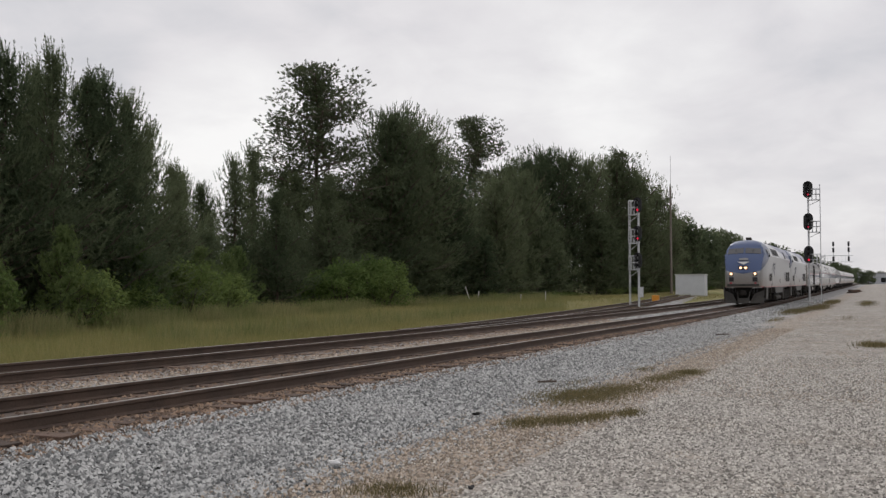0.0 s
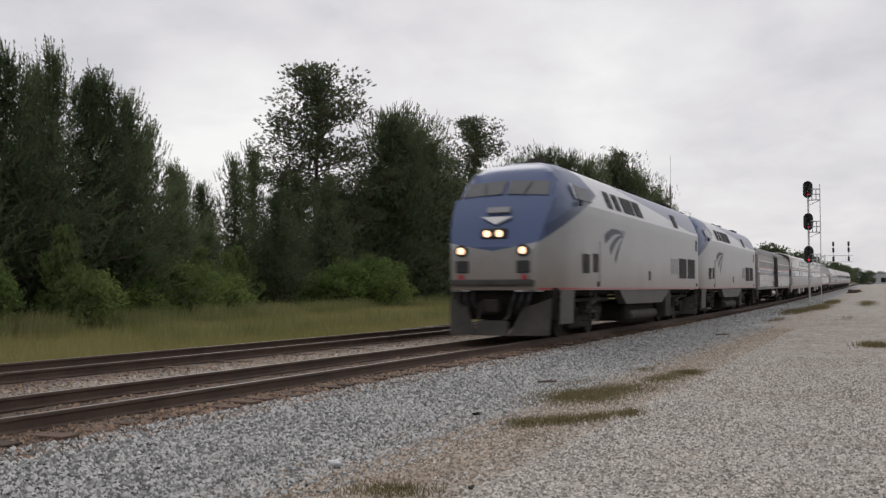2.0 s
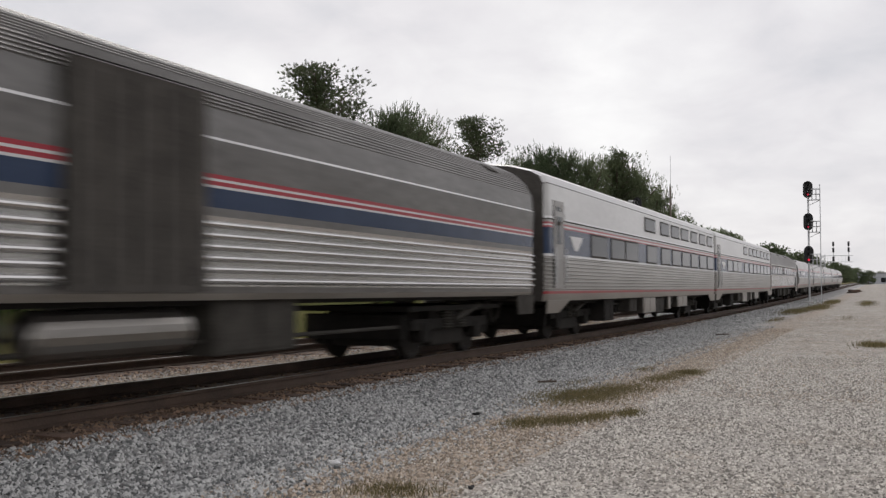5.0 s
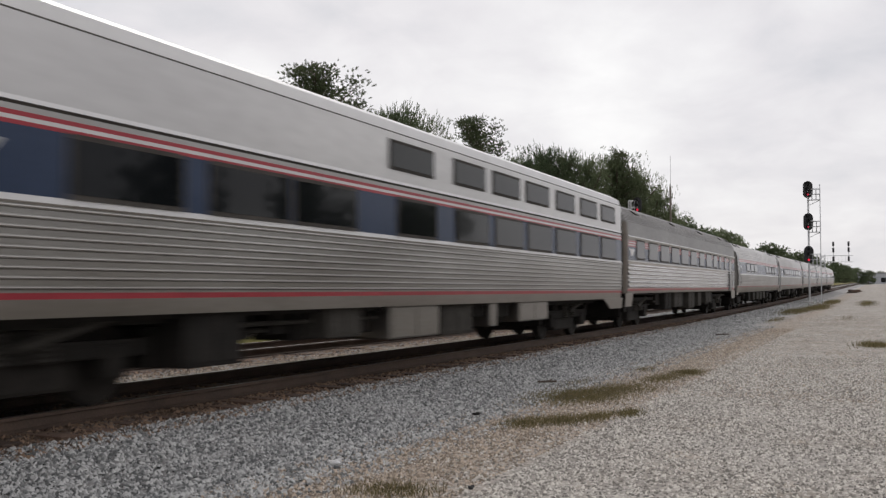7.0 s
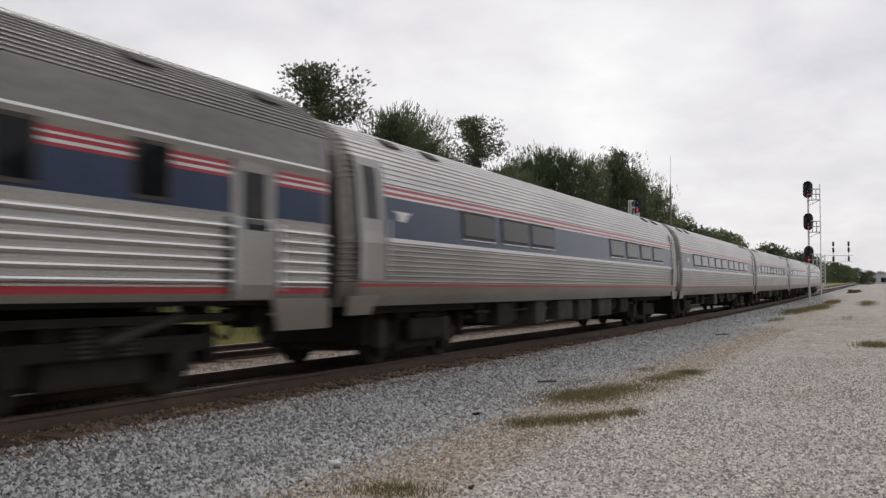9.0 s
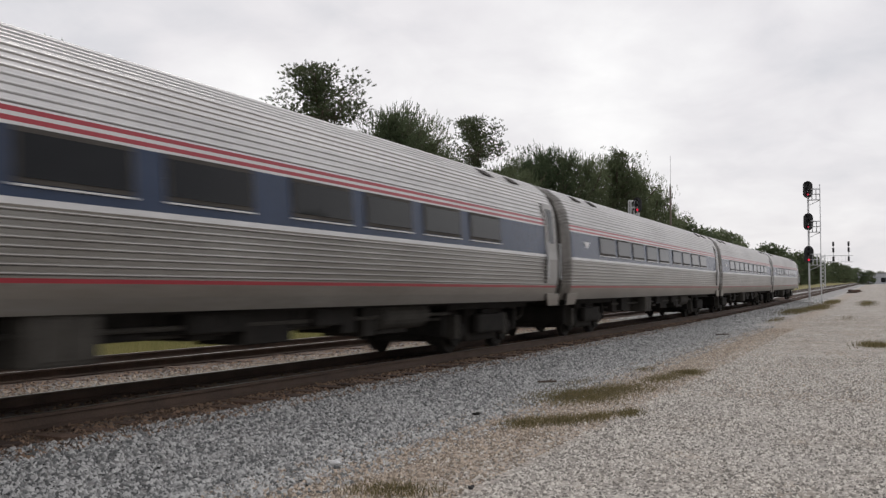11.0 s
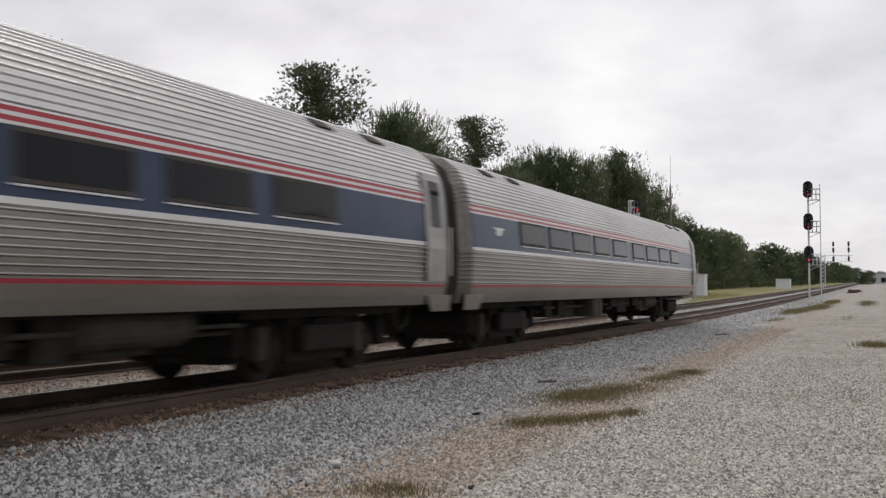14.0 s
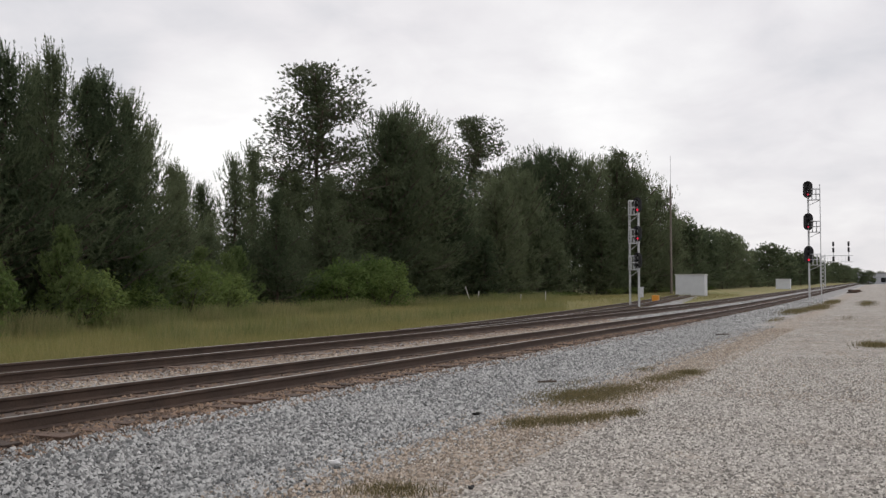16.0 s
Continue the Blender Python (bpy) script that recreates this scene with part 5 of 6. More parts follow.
def shrub(label, seed, height, radius, count, leaf, mat="leaf"):
    """A broad-leaved shrub: many stems with leaves in uneven clumps."""
    g = np.random.default_rng(seed)
    ob = tagged(new("shrub"), label, "shrub", "shrubs along the woods")
    bm = B()
    C = []
    for k in range(38):
        az, r = g.random() * 6.283, radius * math.sqrt(g.random()) * 0.85
        z = height * (0.35 + 0.6 * g.random()) * (1 - 0.45 * (r / radius) ** 2)
        c = Vector((math.cos(az) * r, math.sin(az) * r, z))
        rod(bm, (c.x * 0.2, c.y * 0.2, -0.1), c, 0.025, 4, 0.008)
        C.append(((c.x, c.y, c.z), (0.10 + 0.16 * g.random()) * radius + 0.06))
    n = count
    pick = g.integers(0, len(C), n)
    cen = np.array([c for c, _ in C])[pick]
    rad = np.array([r for _, r in C])[pick][:, None]
    d = g.normal(size=(n, 3))
    d /= np.linalg.norm(d, axis=1, keepdims=True)
    p = cen + d * rad * (0.55 + 0.5 * g.random((n, 1)))
    low = g.random(n) < 0.3
    p[low, 2] *= g.random(low.sum())
    p[:, 2] = np.maximum(p[:, 2], 0.03)
    u = g.normal(size=(n, 3))
    u /= np.linalg.norm(u, axis=1, keepdims=True)
    w = np.cross(u, g.normal(size=(n, 3)))
    w /= np.linalg.norm(w, axis=1, keepdims=True)
    s = leaf * (0.6 + 0.8 * g.random((n, 1)))
    V = np.stack([p - u * s, p + w * s * 0.45, p + u * s, p - w * s * 0.45], 1).reshape(-1, 3)
    part("stem", bm, "bark", ob)
    from_arrays("foliage", V, np.arange(len(V)).reshape(-1, 4), mat, ob)
    return ob


def ground_z(x, y):
    return rise(y) - 0.03 + (min(0.35, (-17 - x) * 0.03) if x < -17 else 0)


def placed(m):
    x, y, s, w, rz = m
    return Matrix.Translation((x, y, ground_z(x, y) - 0.05)) @ Euler((0, 0, rz)).to_matrix().to_4x4() @ Matrix.Diagonal((w, w, s, 1))


KINDS = {
    "dense": pine("dense dark green young pine", 3, 10.5, 0.03, 3.8, 84, 8, 3, 24, "dense", "needle", 0.72, 0.13, 0.016, 0.26, 2600, 0.36),
    "dense_b": pine("slender dark green young pine with upright tips", 8, 10.5, 0.05, 3.3, 70, 7, 2, 34, "dense", "needle", 0.85, 0.13, 0.016, 0.22, 1700, 0.36),
    "round": pine("broad dark green pine with a rounded full crown", 5, 17.0, 0.06, 5.0, 100, 8, 3, 16, "round", "needle", 0.70, 0.20, 0.028, 0.45, 2600, 0.62),
    "open": pine("tall pine with a bare trunk and open airy crown", 12, 19.5, 0.30, 4.5, 92, 10, 8, 22, "open", "needle_dry", 0.22, 0.19, 0.018, 0.34, 1300, 0.36),
    "far": pine("dark green pine deep in the woods", 31, 17.0, 0.04, 4.9, 70, 5, 3, 4, "round", "needle", 0.8, 0.70, 0.14, 0.60, 500, 1.1),
    "low": pine("low dense pine filling the wood's edge", 32, 10.5, 0.02, 3.4, 52, 4, 3, 8, "dense", "needle", 0.7, 0.26, 0.050, 0.28, 800, 0.55),
    "young": pine("bushy bright green young pine at the grass edge", 44, 4.0, 0.02, 1.5, 44, 5, 2, 22, "dense", "needle_young", 0.34, 0.17, 0.016, 0.12, 700, 0.26),
}
FULL = {k: max(v.co.z for c in t.children for v in c.data.vertices) for k, t in KINDS.items()}
FIRST = {}
rng = random.Random(4)


def plant(kind, x, y, h, width=1.0):
    ob = KINDS[kind]
    s = (h + 0.15) / FULL[kind]
    m = placed((x, y, s, s * width, rng.uniform(0, 6.28)))
    if kind not in FIRST:
        FIRST[kind] = ob
        ob.matrix_basis = m
        return ob
    c = ob.copy()
    scene.collection.objects.link(c)
    for k in ob.children:
        q = k.copy()
        scene.collection.objects.link(q)
        q.parent = c
    c.matrix_basis = m
    return c


# the pines whose tops stand out against the sky
for kind, x, y, h, w in (
        ("dense", -29.0, 24, 10.4, 1.0), ("dense_b", -27.9, 25, 10.4, 0.95), ("dense", -31.1, 29, 10.9, 1.0), ("dense_b", -27.7, 27, 10.9, 0.85),
        ("dense", -29.6, 30.5, 10.7, 1.0), ("dense_b", -30.1, 32, 10.9, 0.9), ("dense", -30.2, 33.4, 10.4, 0.95), ("dense_b", -31.5, 36, 9.5, 0.9),
        ("dense", -31.9, 38.5, 7.9, 1.0), ("dense_b", -33.1, 41, 7.9, 0.9), ("dense_b", -35.4, 46, 5.9, 1.0), ("dense_b", -37.8, 52, 10.3, 1.0),
        ("dense_b", -39.1, 56, 11.7, 1.0), ("dense", -33.4, 50, 7.6, 1.0), ("dense", -34.5, 58, 9.5, 1.1),
        ("dense", -38.3, 49, 8.2, 1.0), ("dense", -39.7, 62, 10.4, 1.1), ("dense_b", -42.0, 63.5, 11.2, 1.0)):
    plant(kind, x, y, h, w)
for kind, x, y, h, w in (
        ("open", -40.4, 66, 19.5, 1.25), ("round", -42.6, 116, 18.0, 0.9), ("round", -37.2, 72.5, 17.2, 0.85), 
        ("round", -39.1, 90, 13.2, 1.0), ("open", -44.8, 110, 22.6, 1.0), ("round", -38.1, 100, 14.2, 1.0), ("round", -39.7, 112, 16.2, 1.0),
        ("open", -34.7, 140, 21.6, 0.7)):
    plant(kind, x, y, h, w)
for kind, x, y, h, w in (
        ("far", -36.2, 200, 15.5, 1.2), ("far", -37.2, 230, 14.6, 1.3), ("far", -36.2, 250, 15.3, 1.2), ("far", -34.7, 270, 15.0, 1.2),
        ("far", -35.2, 320, 12.2, 1.5), ("far", -33.5, 400, 10.0, 2.0), ("far", -25.9, 380, 13.0, 1.4), ("far", -23.8, 430, 12.6, 1.6)):
    plant(kind, x, y, h, w)
for x, y, h, w in ((-38.2, 76, 17.8, 1.05), (-38.2, 80, 17.1, 1.05), (-38.9, 85, 15.6, 1.05), (-42.4, 122, 19.2, 0.95), (-41.2, 126, 21.0, 0.95), (-39.4, 130, 21.1, 0.95), (-37.3, 134, 20.5, 0.95), (-34.8, 141, 21.4, 0.95), (-32.9, 146, 19.6, 0.95), (-31.6, 152, 17.4, 0.95), (-30.8, 160, 14.4, 0.95)):     # full crowns that close the ridge of the woods
    plant("round", x, y, h, w)
for x, y, h in ((-34.4, 196, 14.1), (-33.6, 215, 13.5), (-32.3, 236, 14.2), (-32.3, 262, 12.4)):
    plant("far", x, y, h, 1.3)
for k in range(11):     # undergrowth deep between the trunks
    plant("low", -46 + rng.uniform(-1.5, 1.5), 62 + k * 9.5, rng.uniform(4.5, 6.5), 1.9)
for k in range(20):     # the woods running on beside the line to the horizon
    y = 300 + k * 34
    plant("far", -31 + 0.022 * (y - 300) + rng.uniform(-2, 2), y, rng.uniform(11.0, 14.0), 1.9)
# the body of the woods behind and below them
for k in range(22):
    y = 20 + k * 2.0
    plant("low", -33.0 - 0.06 * y + rng.uniform(-1.0, 1.5), y + rng.uniform(-0.8, 0.8), rng.uniform(6.5, 8.5) if y < 34 else rng.uniform(4.2, 5.6), 1.3)
for k in range(9):      # young pines in front, at the edge of the grass
    y = 19.5 + k * 3.1
    plant("young", -24.3 - 0.30 * (y - 20) + rng.uniform(-0.9, 0.8), y, rng.uniform(1.9, 3.9), 1.05)
for k in range(19):
    y = 68 + k * 4.9
    plant("round" if k % 3 == 0 else "far", -40.5 + rng.uniform(-1.5, 2.0) + (4.5 if y > 130 else 0), y, rng.uniform(9.0, 12.0), 1.15)
for k in range(20):     # lower growth that closes the woods below the crowns
    y = 60 + k * 5.4
    plant("low", -38.0 + rng.uniform(-1.0, 1.5) + (3.5 if y > 130 else 0), y, rng.uniform(4.0, 7.0), 1.9)
for k in range(14):     # deeper woods
    plant("far", -50 + rng.uniform(-3, 3), 30 + k * 9, rng.uniform(4.5, 5.5) if k < 7 else rng.uniform(9, 12), 1.5)
for k in range(12):
    y = 166 + k * 11
    plant("far", -39 + rng.uniform(-2, 2), y, rng.uniform(11.0, 13.5), 1.3)
for k in range(14):
    y = 165 + k * 20
    plant("low", -34.0 + 0.03 * (y - 170) + rng.uniform(-1, 1), y, rng.uniform(4.5, 6.5), 2.8)
# woods across the lot, beyond the camera's side of the line
for k in range(14):
    plant("far", 42 + rng.uniform(-4, 6), 6 + k * 10, rng.uniform(12, 18), 1.4)

S_BIG = shrub("leafy green shrub at the wood's edge", 21, 3.4, 2.6, 5200, 0.10)
S_LOW = shrub("low tangled green undergrowth", 22, 1.6, 1.9, 2000, 0.075)
first_shrub = set()


def bush(src, x, y, s, w):
    m = placed((x, y, s, w, rng.uniform(0, 6.28)))
    if src not in first_shrub:
        first_shrub.add(src)
        src.matrix_basis = m
    else:
        copy_thing(src, m)


for x, y, s, w in ((-31.6, 54.5, 0.95, 1.1), (-30.0, 57.5, 1.0, 0.95), (-31.5, 58.5, 1.1, 1.0), (-26.4, 22.0, 0.8, 0.7), (-26.6, 27.0, 0.75, 0.75),
                   (-29.4, 36.4, 0.85, 0.8), (-30.6, 40.5, 0.7, 0.8), (-25.6, 18.6, 0.9, 0.8), (-28.4, 31.3, 0.6, 0.75)):
    bush(S_BIG, x, y, s, w)
for k in range(30):
    y = 19 + k * 3.6
    edge = -24.6 - 0.32 * (y - 20) if y < 48 else (-34.0 if y < 62 else -36.0)
    bush(S_LOW, edge + rng.uniform(-0.7, 0.9), y + rng.uniform(-1, 1), rng.uniform(0.35, 0.9), rng.uniform(0.7, 1.4))
for k in range(12):
    bush(S_LOW, -33.5 + rng.uniform(-1.5, 1.5), 132 + k * 7, rng.uniform(0.8, 1.5), rng.uniform(1.0, 1.8))

# ---- signals, huts and small things ----


def signal_mast(label, x, y, height, heads, head_h, ladder_side, gap, lit_lamps):
    """A colour-light signal: mast, ladder with caged platforms, dark oval heads with red lamps."""
    z0 = rise(y) + 0.0
    sgn = tagged(new("railway_signal"), label, "railway signal", "signals beside the line")
    sgn.location = (x, y, z0 - 0.05)
    bm = B()
    box(bm, -0.45, 0.45, -0.45, 0.45, -0.2, 0.22, 0.03)
    part("foundation", bm, "concrete", sgn)
    bm = B()
    rod(bm, (0, 0, 0.2), (0, 0, height - 0.6), 0.085, 12)
    box(bm, -0.2, 0.2, -0.2, 0.2, 0.2, 0.25)
    part("mast", bm, "galv", sgn)
    lx = ladder_side * gap
    lad = B()
    for o in (-0.2, 0.2):
        rod(lad, (lx, o, 0.05), (lx, o, height - 0.3), 0.032, 6)
    q = 0.4
    while q < height - 0.4:
        rod(lad, (lx, -0.2, q), (lx, 0.2, q), 0.015, 5)
        q += 0.3
    part("ladder", lad, "galv", sgn)
    for lamp_mat, zc in zip(lit_lamps, heads):
        bm = B()
        w = head_h * 0.27
        # oval backplate
        ring = []
        for k in range(28):
            a = 6.2832 * k / 28
            c, s = math.cos(a), math.sin(a)
            ring.append((w * c, (head_h / 2 - w) * (1 if s > 0 else -1) + w * s))
        fr = [bm.verts.new((px, -0.32, zc + pz)) for px, pz in ring]
        bk = [bm.verts.new((px, -0.28, zc + pz)) for px, pz in ring]
        bm.faces.new(fr[::-1])
        bm.faces.new(bk)
        for k in range(28):
            j = (k + 1) % 28
            bm.faces.new((fr[k], fr[j], bk[j], bk[k]))
        bmesh.ops.recalc_face_normals(bm, faces=bm.faces)
        box(bm, -0.16, 0.16, -0.28, -0.02, zc - head_h * 0.36, zc + head_h * 0.36, 0.02)
        h = part("signal_head", bm, "black", sgn, "black oval signal head with hooded lamps")
        for o, lit in ((0.30, False), (0.0, False), (-0.30, True)):
            zc2 = zc + o * head_h
            bm = B()
            n = 14
            r = head_h * 0.12
            for k in range(n):
                a0, a1 = math.pi * (k / n * 1.3 - 0.15), math.pi * ((k + 1) / n * 1.3 - 0.15)
                d = head_h * 0.28
                v = [(r * math.cos(a0), -0.32, r * math.sin(a0)), (r * math.cos(a1), -0.32, r * math.sin(a1)), (r * math.cos(a1), -0.32 - d, r * math.sin(a1)), (r * math.cos(a0), -0.32 - d, r * math.sin(a0))]
                quad_plate(bm, [(px, py, pz + zc2) for px, py, pz in v], 0.008)
            part("hood", bm, "black", h)
            bm = B()
            rod(bm, (0, -0.335, zc2), (0, -0.32, zc2), r * 0.5, 16)
            part("lamp", bm, lamp_mat if lit else "glass", h, "lit red signal lamp" if lit and lamp_mat != "glass" else "unlit signal lamp")
        # maintainer's platform and cage between ladder and mast
        bm = B()
        zb = zc - head_h * 0.62
        x0, x1 = sorted((lx, 0.0))
        box(bm, x0, x1, -0.3, 0.3, zb, zb + 0.05)
        plat = part("platform", bm, "galv", sgn, "galvanised caged platform")
        for px in (x0, x0 * 0.67 + x1 * 0.33, x0 * 0.33 + x1 * 0.67, x1):
            for py in (-0.3, 0.3):
                bm = B()
                rod(bm, (px, py, zb), (px, py, zb + 1.05), 0.033, 5)
                part("guard_post", bm, "galv", plat)
        for pz in (0.55, 1.05):
            for py in (-0.3, 0.3):
                bm = B()
                rod(bm, (x0, py, zb + pz), (x1, py, zb + pz), 0.033, 5)
                part("guard_rail", bm, "galv", plat)
        bm = B()
        rod(bm, (x0, 0, zb - 0.5), (x1, 0, zb), 0.03, 5)
        part("bracket", bm, "galv", plat)
    return sgn


sig_r = signal_mast("tall three-head signal mast showing red, beside the main track", -5.85, 98, 11.6, (10.8, 7.75, 4.65), 1.62, 1, 1.05, ("red_dim", "red_dim", "red_lamp"))
sig_l = signal_mast("three-head signal with white ladder cages between the tracks", -15.95, 71, 8.4, (7.75, 5.65, 3.7), 1.15, -1, 0.66, ("red_lamp", "red_lamp", "glass"))
bm = B()
box(bm, 0.0, 0.36, -0.32, -0.08, 1.0, 1.75, 0.02)
part("relay_box", bm, "galv", sig_l)


def hut(label, x, y, w, d, h):
    t = tagged(new("equipment_hut"), label, "hut", "railway equipment huts")
    t.location = (x, y, rise(y))
    bm = B()
    box(bm, -w / 2, w / 2, 0, d, 0.15, h, 0.02)
    wl = part("wall", bm, "hut", t)
    for k in range(int(w / 0.45)):
        bm = B()
        q = -w / 2 + 0.3 + k * 0.45
        box(bm, q, q + 0.05, -0.02, 0.0, 0.3, h - 0.1)
        part("rib", bm, "hut", wl)
    bm = B()
    box(bm, -w / 2 - 0.1, w / 2 + 0.1, -0.1, d + 0.1, h, h + 0.12, 0.03)
    part("roof", bm, "panel", t)
    bm = B()
    box(bm, -w / 2 - 0.1, w / 2 + 0.1, -0.1, d + 0.1, -0.3, 0.15)
    part("base", bm, "concrete", t)
    return t


hut("white ribbed steel equipment hut by the woods", -23.0, 133, 3.85, 2.4, 2.95)
hut("small white equipment hut far along the line", -20.6, 246, 3.3, 2.4, 2.4)


def radio_pole():
    t = tagged(new("radio_pole"), "weathered wooden pole with a thin whip aerial", "pole")
    t.location = (-27.2, 142, rise(142) + 0.2)
    bm = B()
    rod(bm, (0, 0, -0.5), (0, 0, 15.6), 0.20, 10, 0.13)
    part("pole", bm, "pole", t)
    bm = B()
    rod(bm, (0.05, 0, 14.4), (0.05, 0, 20.2), 0.045, 6, 0.02)
    part("aerial", bm, "galv", t)
    bm = B()
    rod(bm, (-1.0, 0, 14.1), (0.1, 0, 14.1), 0.03, 6)
    rod(bm, (-1.0, 0, 14.1), (-1.0, 0, 15.9), 0.02, 6)
    part("side_arm", bm, "galv", t)


radio_pole()


def yellow_box():
    t = tagged(new("trackside_box"), "orange painted trackside box on a short post", "trackside box")
    t.location = (-19.3, 93, rise(93))
    bm = B()
    box(bm, -0.32, 0.32, -0.22, 0.22, 0.16, 0.82, 0.03)
    part("case", bm, "orange", t)
    bm = B()
    box(bm, -0.1, 0.1, -0.1, 0.1, -0.2, 0.14)
    part("post", bm, "concrete", t)


yellow_box()


def signal_bridge():
    """The far cantilever: a lattice mast with two-deck arm and two stacks of signal heads."""
    t = tagged(new("signal_gantry"), "distant galvanised cantilever gantry with two signals", "signal gantry")
    t.location = (-13.3, 280, rise(280) - 0.2)
    bm = B()
    for px in (-0.6, 0.6):
        for py in (-0.6, 0.6):
            rod(bm, (px, py, 0), (px, py, 9.2), 0.07, 5)
    for k in range(9):
        for py in (-0.6, 0.6):
            rod(bm, (-0.6, py, k), (0.6, py, k + 1), 0.045, 4)
            rod(bm, (0.6, py, k), (-0.6, py, k + 1), 0.045, 4)
    part("mast", bm, "galv", t)
    bm = B()
    for z in (7.2, 8.9):
        for py in (-0.5, 0.5):
            rod(bm, (-0.6, py, z), (7.6, py, z), 0.06, 5)
    for k in range(9):
        rod(bm, (-0.6 + k * 0.9, -0.5, 7.2), (-0.6 + k * 0.9, -0.5, 8.9), 0.03, 4)
    part("arm", bm, "galv", t)
    for px in (2.7, 6.5):
        bm = B()
        rod(bm, (px, 0, 7.2), (px, 0, 12.6), 0.08, 6)
        part("post", bm, "galv", t)
        for z in (8.0, 10.4, 12.0):
            bm = B()
            box(bm, px - 0.27, px + 0.27, -0.3, -0.1, z - 0.62, z + 0.62, 0.1)
            part("signal_head", bm, "black", t)


signal_bridge()


def stake(label, x, y, h, tilt, mat="concrete"):
    bm = B()
    box(bm, -0.05, 0.05, -0.05, 0.05, -0.3, h, 0.01)
    ob = part("marker_stake", bm, mat, None, label)
    tagged(ob, category="marker post", group="marker posts in the grass")
    ob.matrix_basis = pose(x, y, ground_z(x, y), 0, tilt, 20)


for x, y, h, tilt in ((-33.0, 80.0, 1.5, -18), (-32.6, 80.6, 1.0, 8), (-27.5, 84.5, 1.0, 0), (-29.4, 83, 0.7, 6)):
    stake("short pale marker stake standing in the grass", x, y, h, tilt)
stake("white trackside marker post", -11.0, 235, 1.6, 0, "white")


def timber_pile():
    t = tagged(new("timber_pile"), "dark heap of old ties by the track", "timber pile")
    t.location = (-3.6, 176, rise(176))
    for k in range(9):
        bm = B()
        box(bm, -0.8, 0.8, -0.12, 0.12, 0, 0.18, 0.01)
        ob = part("old_tie", bm, "tie", t)
        ob.matrix_basis = pose(rng.uniform(-0.5, 0.5), (k % 3) * 0.4, 0.19 * (k // 3), 0, rng.uniform(-4, 4), rng.uniform(-25, 25))


timber_pile()


def far_building(label, x, y, w, d, h):
    t = tagged(new("low_building"), label, "building")
    t.location = (x, y, rise(y))
    bm = B()
    box(bm, -w / 2, w / 2, 0, d, -0.3, h)
    part("wall", bm, "far_wall", t)
    bm = B()
    box(bm, -w / 2 - 0.4, w / 2 + 0.4, -0.4, d + 0.4, h, h + 0.5, 0.1)
    part("roof", bm, "old_steel", t)
    for k in range(4):
        bm = B()
        q = -w / 2 + w * (k + 0.5) / 4
        box(bm, q - 1.2, q + 1.2, -0.05, 0.05, 0.8, h * 0.6)
        part("window", bm, "glass", t)


far_building("low grey shed far beyond the lot", 0.5, 560, 20, 12, 5.5)
# a far clump of trees on the lot's side
for x, y, h in ((-6.0, 470, 6.0), (-3.6, 480, 6.8), (2, 620, 7.5)):
    plant("far", x, y, h, 2.2)


def litter(name, label, x, y, sx, sy, sz, mat, rz):
    bm = B()
    bmesh.ops.create_icosphere(bm, subdivisions=2, radius=1.0)
    for v in bm.verts:
        v.co *= 1 + 0.75 * noise.noise(v.co * 1.9)
        v.co.x, v.co.y, v.co.z = v.co.x * sx, v.co.y * sy, v.co.z * sz
    ob = part(name, bm, mat, None, label)
    tagged(ob, category=name)
    ob.matrix_basis = pose(x, y, rise(y) + sz * 0.5, 0, 0, rz)


litter("rock", "single pale white rock lying on the gravel", -4.77, 8.17, 0.068, 0.05, 0.034, "white", 20)
litter("clod", "small black clod on the gravel", -3.15, 7.65, 0.03, 0.025, 0.018, "black", 0)
litter("clod", "dark clod on the ballast slope", -4.95, 12.2, 0.06, 0.03, 0.02, "dark", 50)


def stick(x, y, rz, n):
    bm = B()
    rod(bm, (-n / 2, 0, 0.02), (n / 2, 0, 0.03), 0.018, 6)
    rod(bm, (0, 0, 0.025), (n / 4, 0.1, 0.06), 0.010, 5)
    ob = part("stick", bm, "bark", None, "dark broken stick on the gravel")
    tagged(ob, category="stick")
    ob.matrix_basis = pose(x, y, rise(y) + 0.03, 0, 0, rz)


stick(-5.35, 16.5, 15, 0.34)
stick(-5.1, 36.0, 40, 0.5)

# ---- loose stones, grass and weeds ----
stones("ballast_stones", [(-7.2, -5.4, 3.5, 48, 52000), (-5.5, -4.7, 3.5, 46, 14000), (-5.0, -4.2, 3.5, 46, 4000)], 0.0235, "stone", "loose grey crushed ballast stones", 1, 0.012)
stones("ballast_stones", [(-7.15, -5.3, 44, 120, 9000), (-11.3, -9.95, 44, 110, 4000)], 0.048, "stone", "loose grey crushed ballast stones farther along the line", 4)
stones("stained_stones", [(-7.75, -6.85, 3.5, 46, 12000), (-9.2, -7.9, 3.5, 40, 4000), (-11.8, -11.1, 6, 46, 3000)], 0.030, "rust_stone", "rust-browned stones and bark along the ties", 3)
stones("ballast_stones", [(-11.3, -9.95, 6, 48, 12000)], 0.024, "tan_pebble", "dusty brown-grey stones between the two tracks", 14, 0.010)
stones("tan_gravel", [(-5.2, -3.2, 4.5, 44, 26000), (-4.6, -3.6, 4.5, 40, 12000), (-4.5, 2.5, 16, 64, 8000)], 0.018, "tan_pebble", "tan gravel and dirt along the foot of the ballast", 12, 0.005)
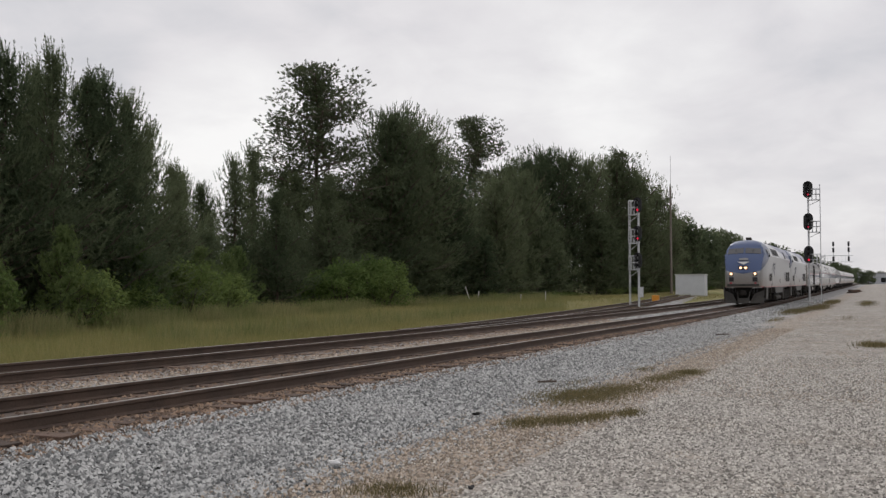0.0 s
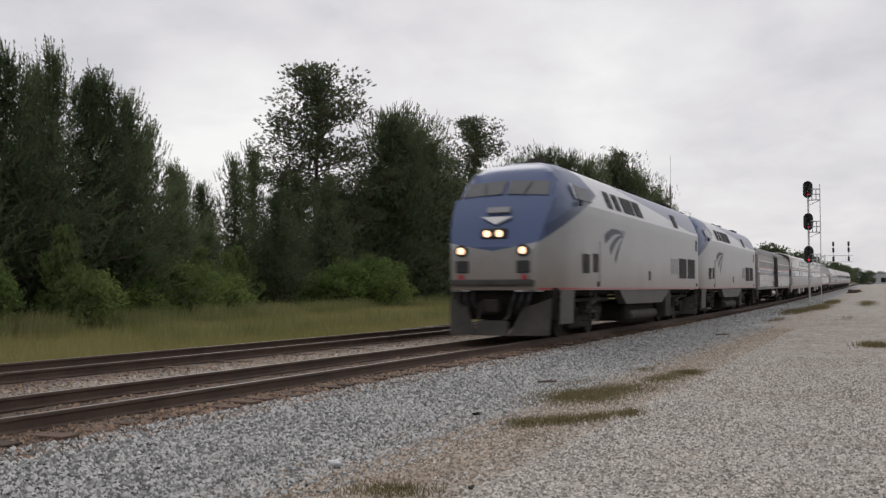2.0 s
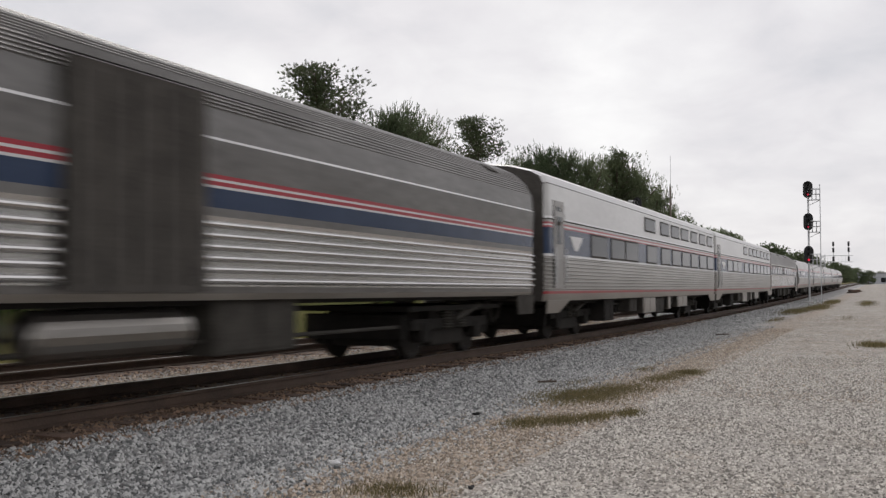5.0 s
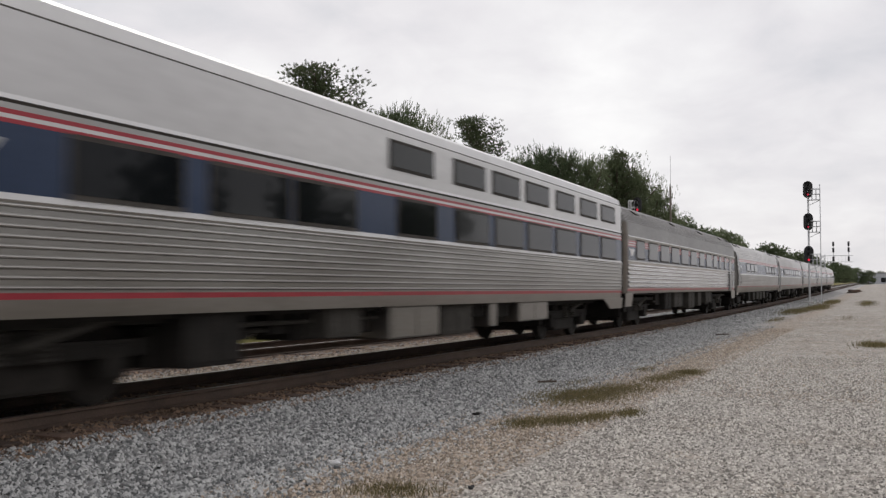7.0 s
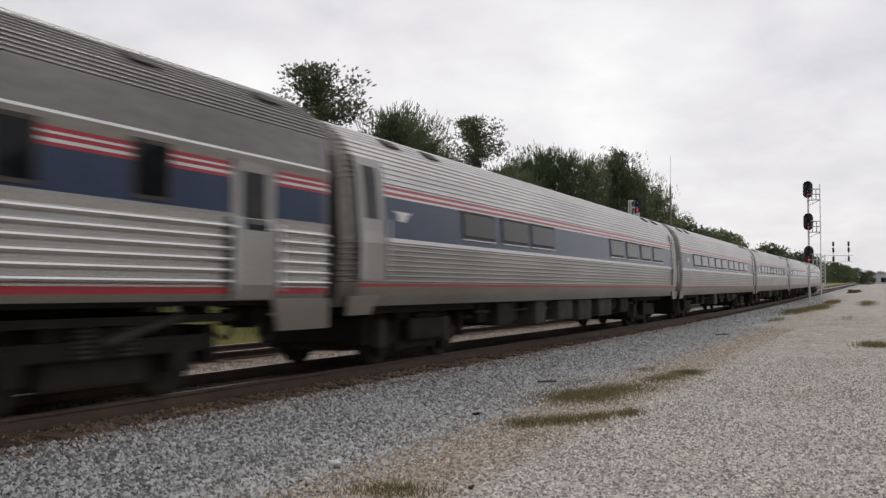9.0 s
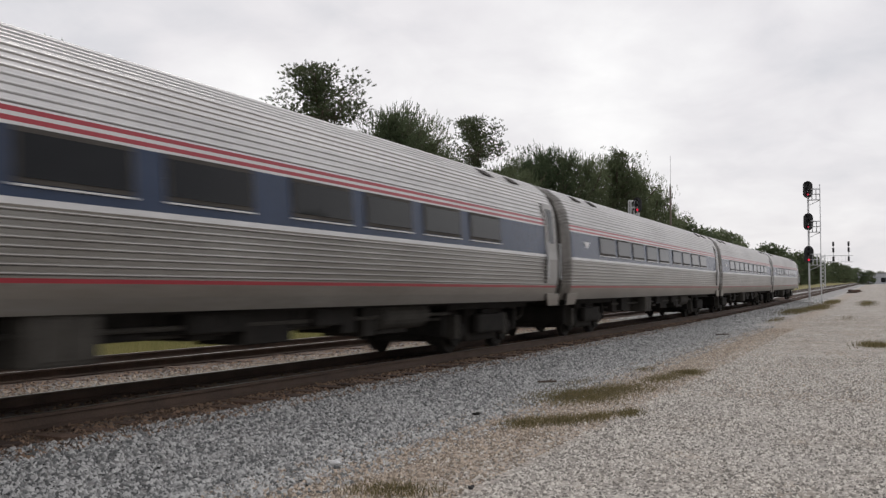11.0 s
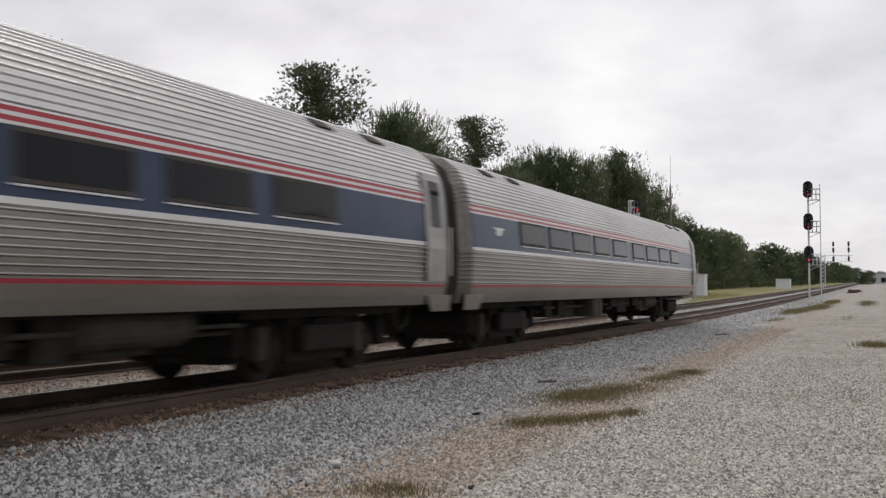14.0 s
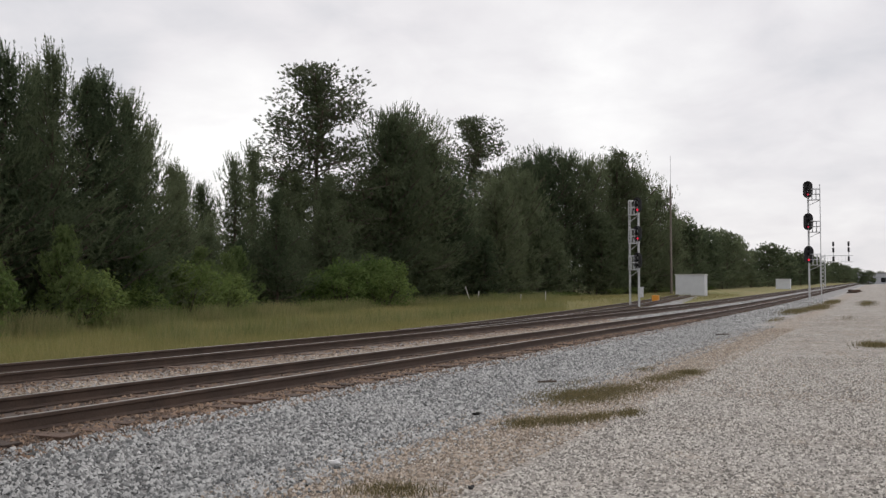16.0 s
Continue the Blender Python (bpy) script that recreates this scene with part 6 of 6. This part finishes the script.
stones("lot_gravel", [(-4.4, -2.6, 4.5, 40, 14000), (-3.1, 1.2, 5.0, 26, 56000), (-5.0, 4.0, 14, 64, 18000)], 0.0165, "pebble", "fine pale gravel strewn over the lot", 2, 0.004)
blades("verge_grass", [(-17.2, 40, 1.5, 34, 12000), (-20.5, 38, 3.5, 28, 30000), (-25.5, 42, 3.5, 24, 16000), (-29.5, 60, 4, 25, 20000), (-31, 90, 4.5, 28, 9000), (-24, 110, 6, 40, 10000), (-18, 14, 3.0, 9, 10000)], 0.34, 0.011, "grass", "rough yellow-green grass along the woods", 5, spread=True)
blades("tall_weeds", [(-24.0 - 0.3 * k, 20 + 2.2 * k + 0.7 * math.sin(k * 2.4), 1.1, 1.1, 700) for k in range(15)] + [(-30.5, 62 + 3.0 * k, 1.6, 1.8, 500) for k in range(12)] + [(-19.5 - 0.2 * k, 24 + 4 * k, 1.2, 2.0, 380) for k in range(12)], 0.75, 0.016, "tall_weed", "tall ragged weeds and seed heads before the woods", 15, "weeds")
blades("lot_weeds", [(-5.6, 72, 1.3, 9, 5000), (-4.4, 84, 1.0, 10, 3500), (-4.2, 105, 0.9, 12, 2600), (-0.9, 100, 0.9, 14, 1800), (-0.1, 32.0, 0.5, 1.3, 900)], 0.15, 0.010, "weed", "brown dry weeds at the edge of the lot", 9, "weeds")
blades("gravel_weeds", [(-4.35, 15.1, 0.75, 1.3, 11000), (-4.0, 16.5, 0.6, 1.2, 3000), (-3.75, 18.7, 0.4, 1.2, 2200), (-3.55, 20.2, 0.35, 0.9, 2400), (-4.55, 20.6, 0.25, 0.5, 400), (-5.0, 17.2, 0.3, 1.2, 500), (-4.1, 11.8, 0.32, 0.6, 1700), (-3.75, 12.2, 0.3, 0.55, 2000), (-3.45, 12.7, 0.25, 0.55, 1500), (-3.15, 13.3, 0.22, 0.5, 900), (-3.75, 7.35, 0.42, 0.4, 1300), (-5.0, 55, 0.5, 5, 1500), (-1.5, 60, 0.5, 6, 600)], 0.062, 0.005, "weed", "low dry brown weeds growing in the gravel", 6, "weeds")


# ---- what moves ----
def motions():
    for car, offset, L in TRAIN:
        rows = []
        for k in range(33):
            t = k * 0.5
            y = 70.84 - 24.692 * t + 0.2074 * t * t + offset
            climb = math.degrees(math.atan2(rise(y + L) - rise(y), L))
            rows.append((t, pose(NEAR, y, RAIL_Z + rise(y), climb, 0, 0)))
        walk(car, rows)


motions()
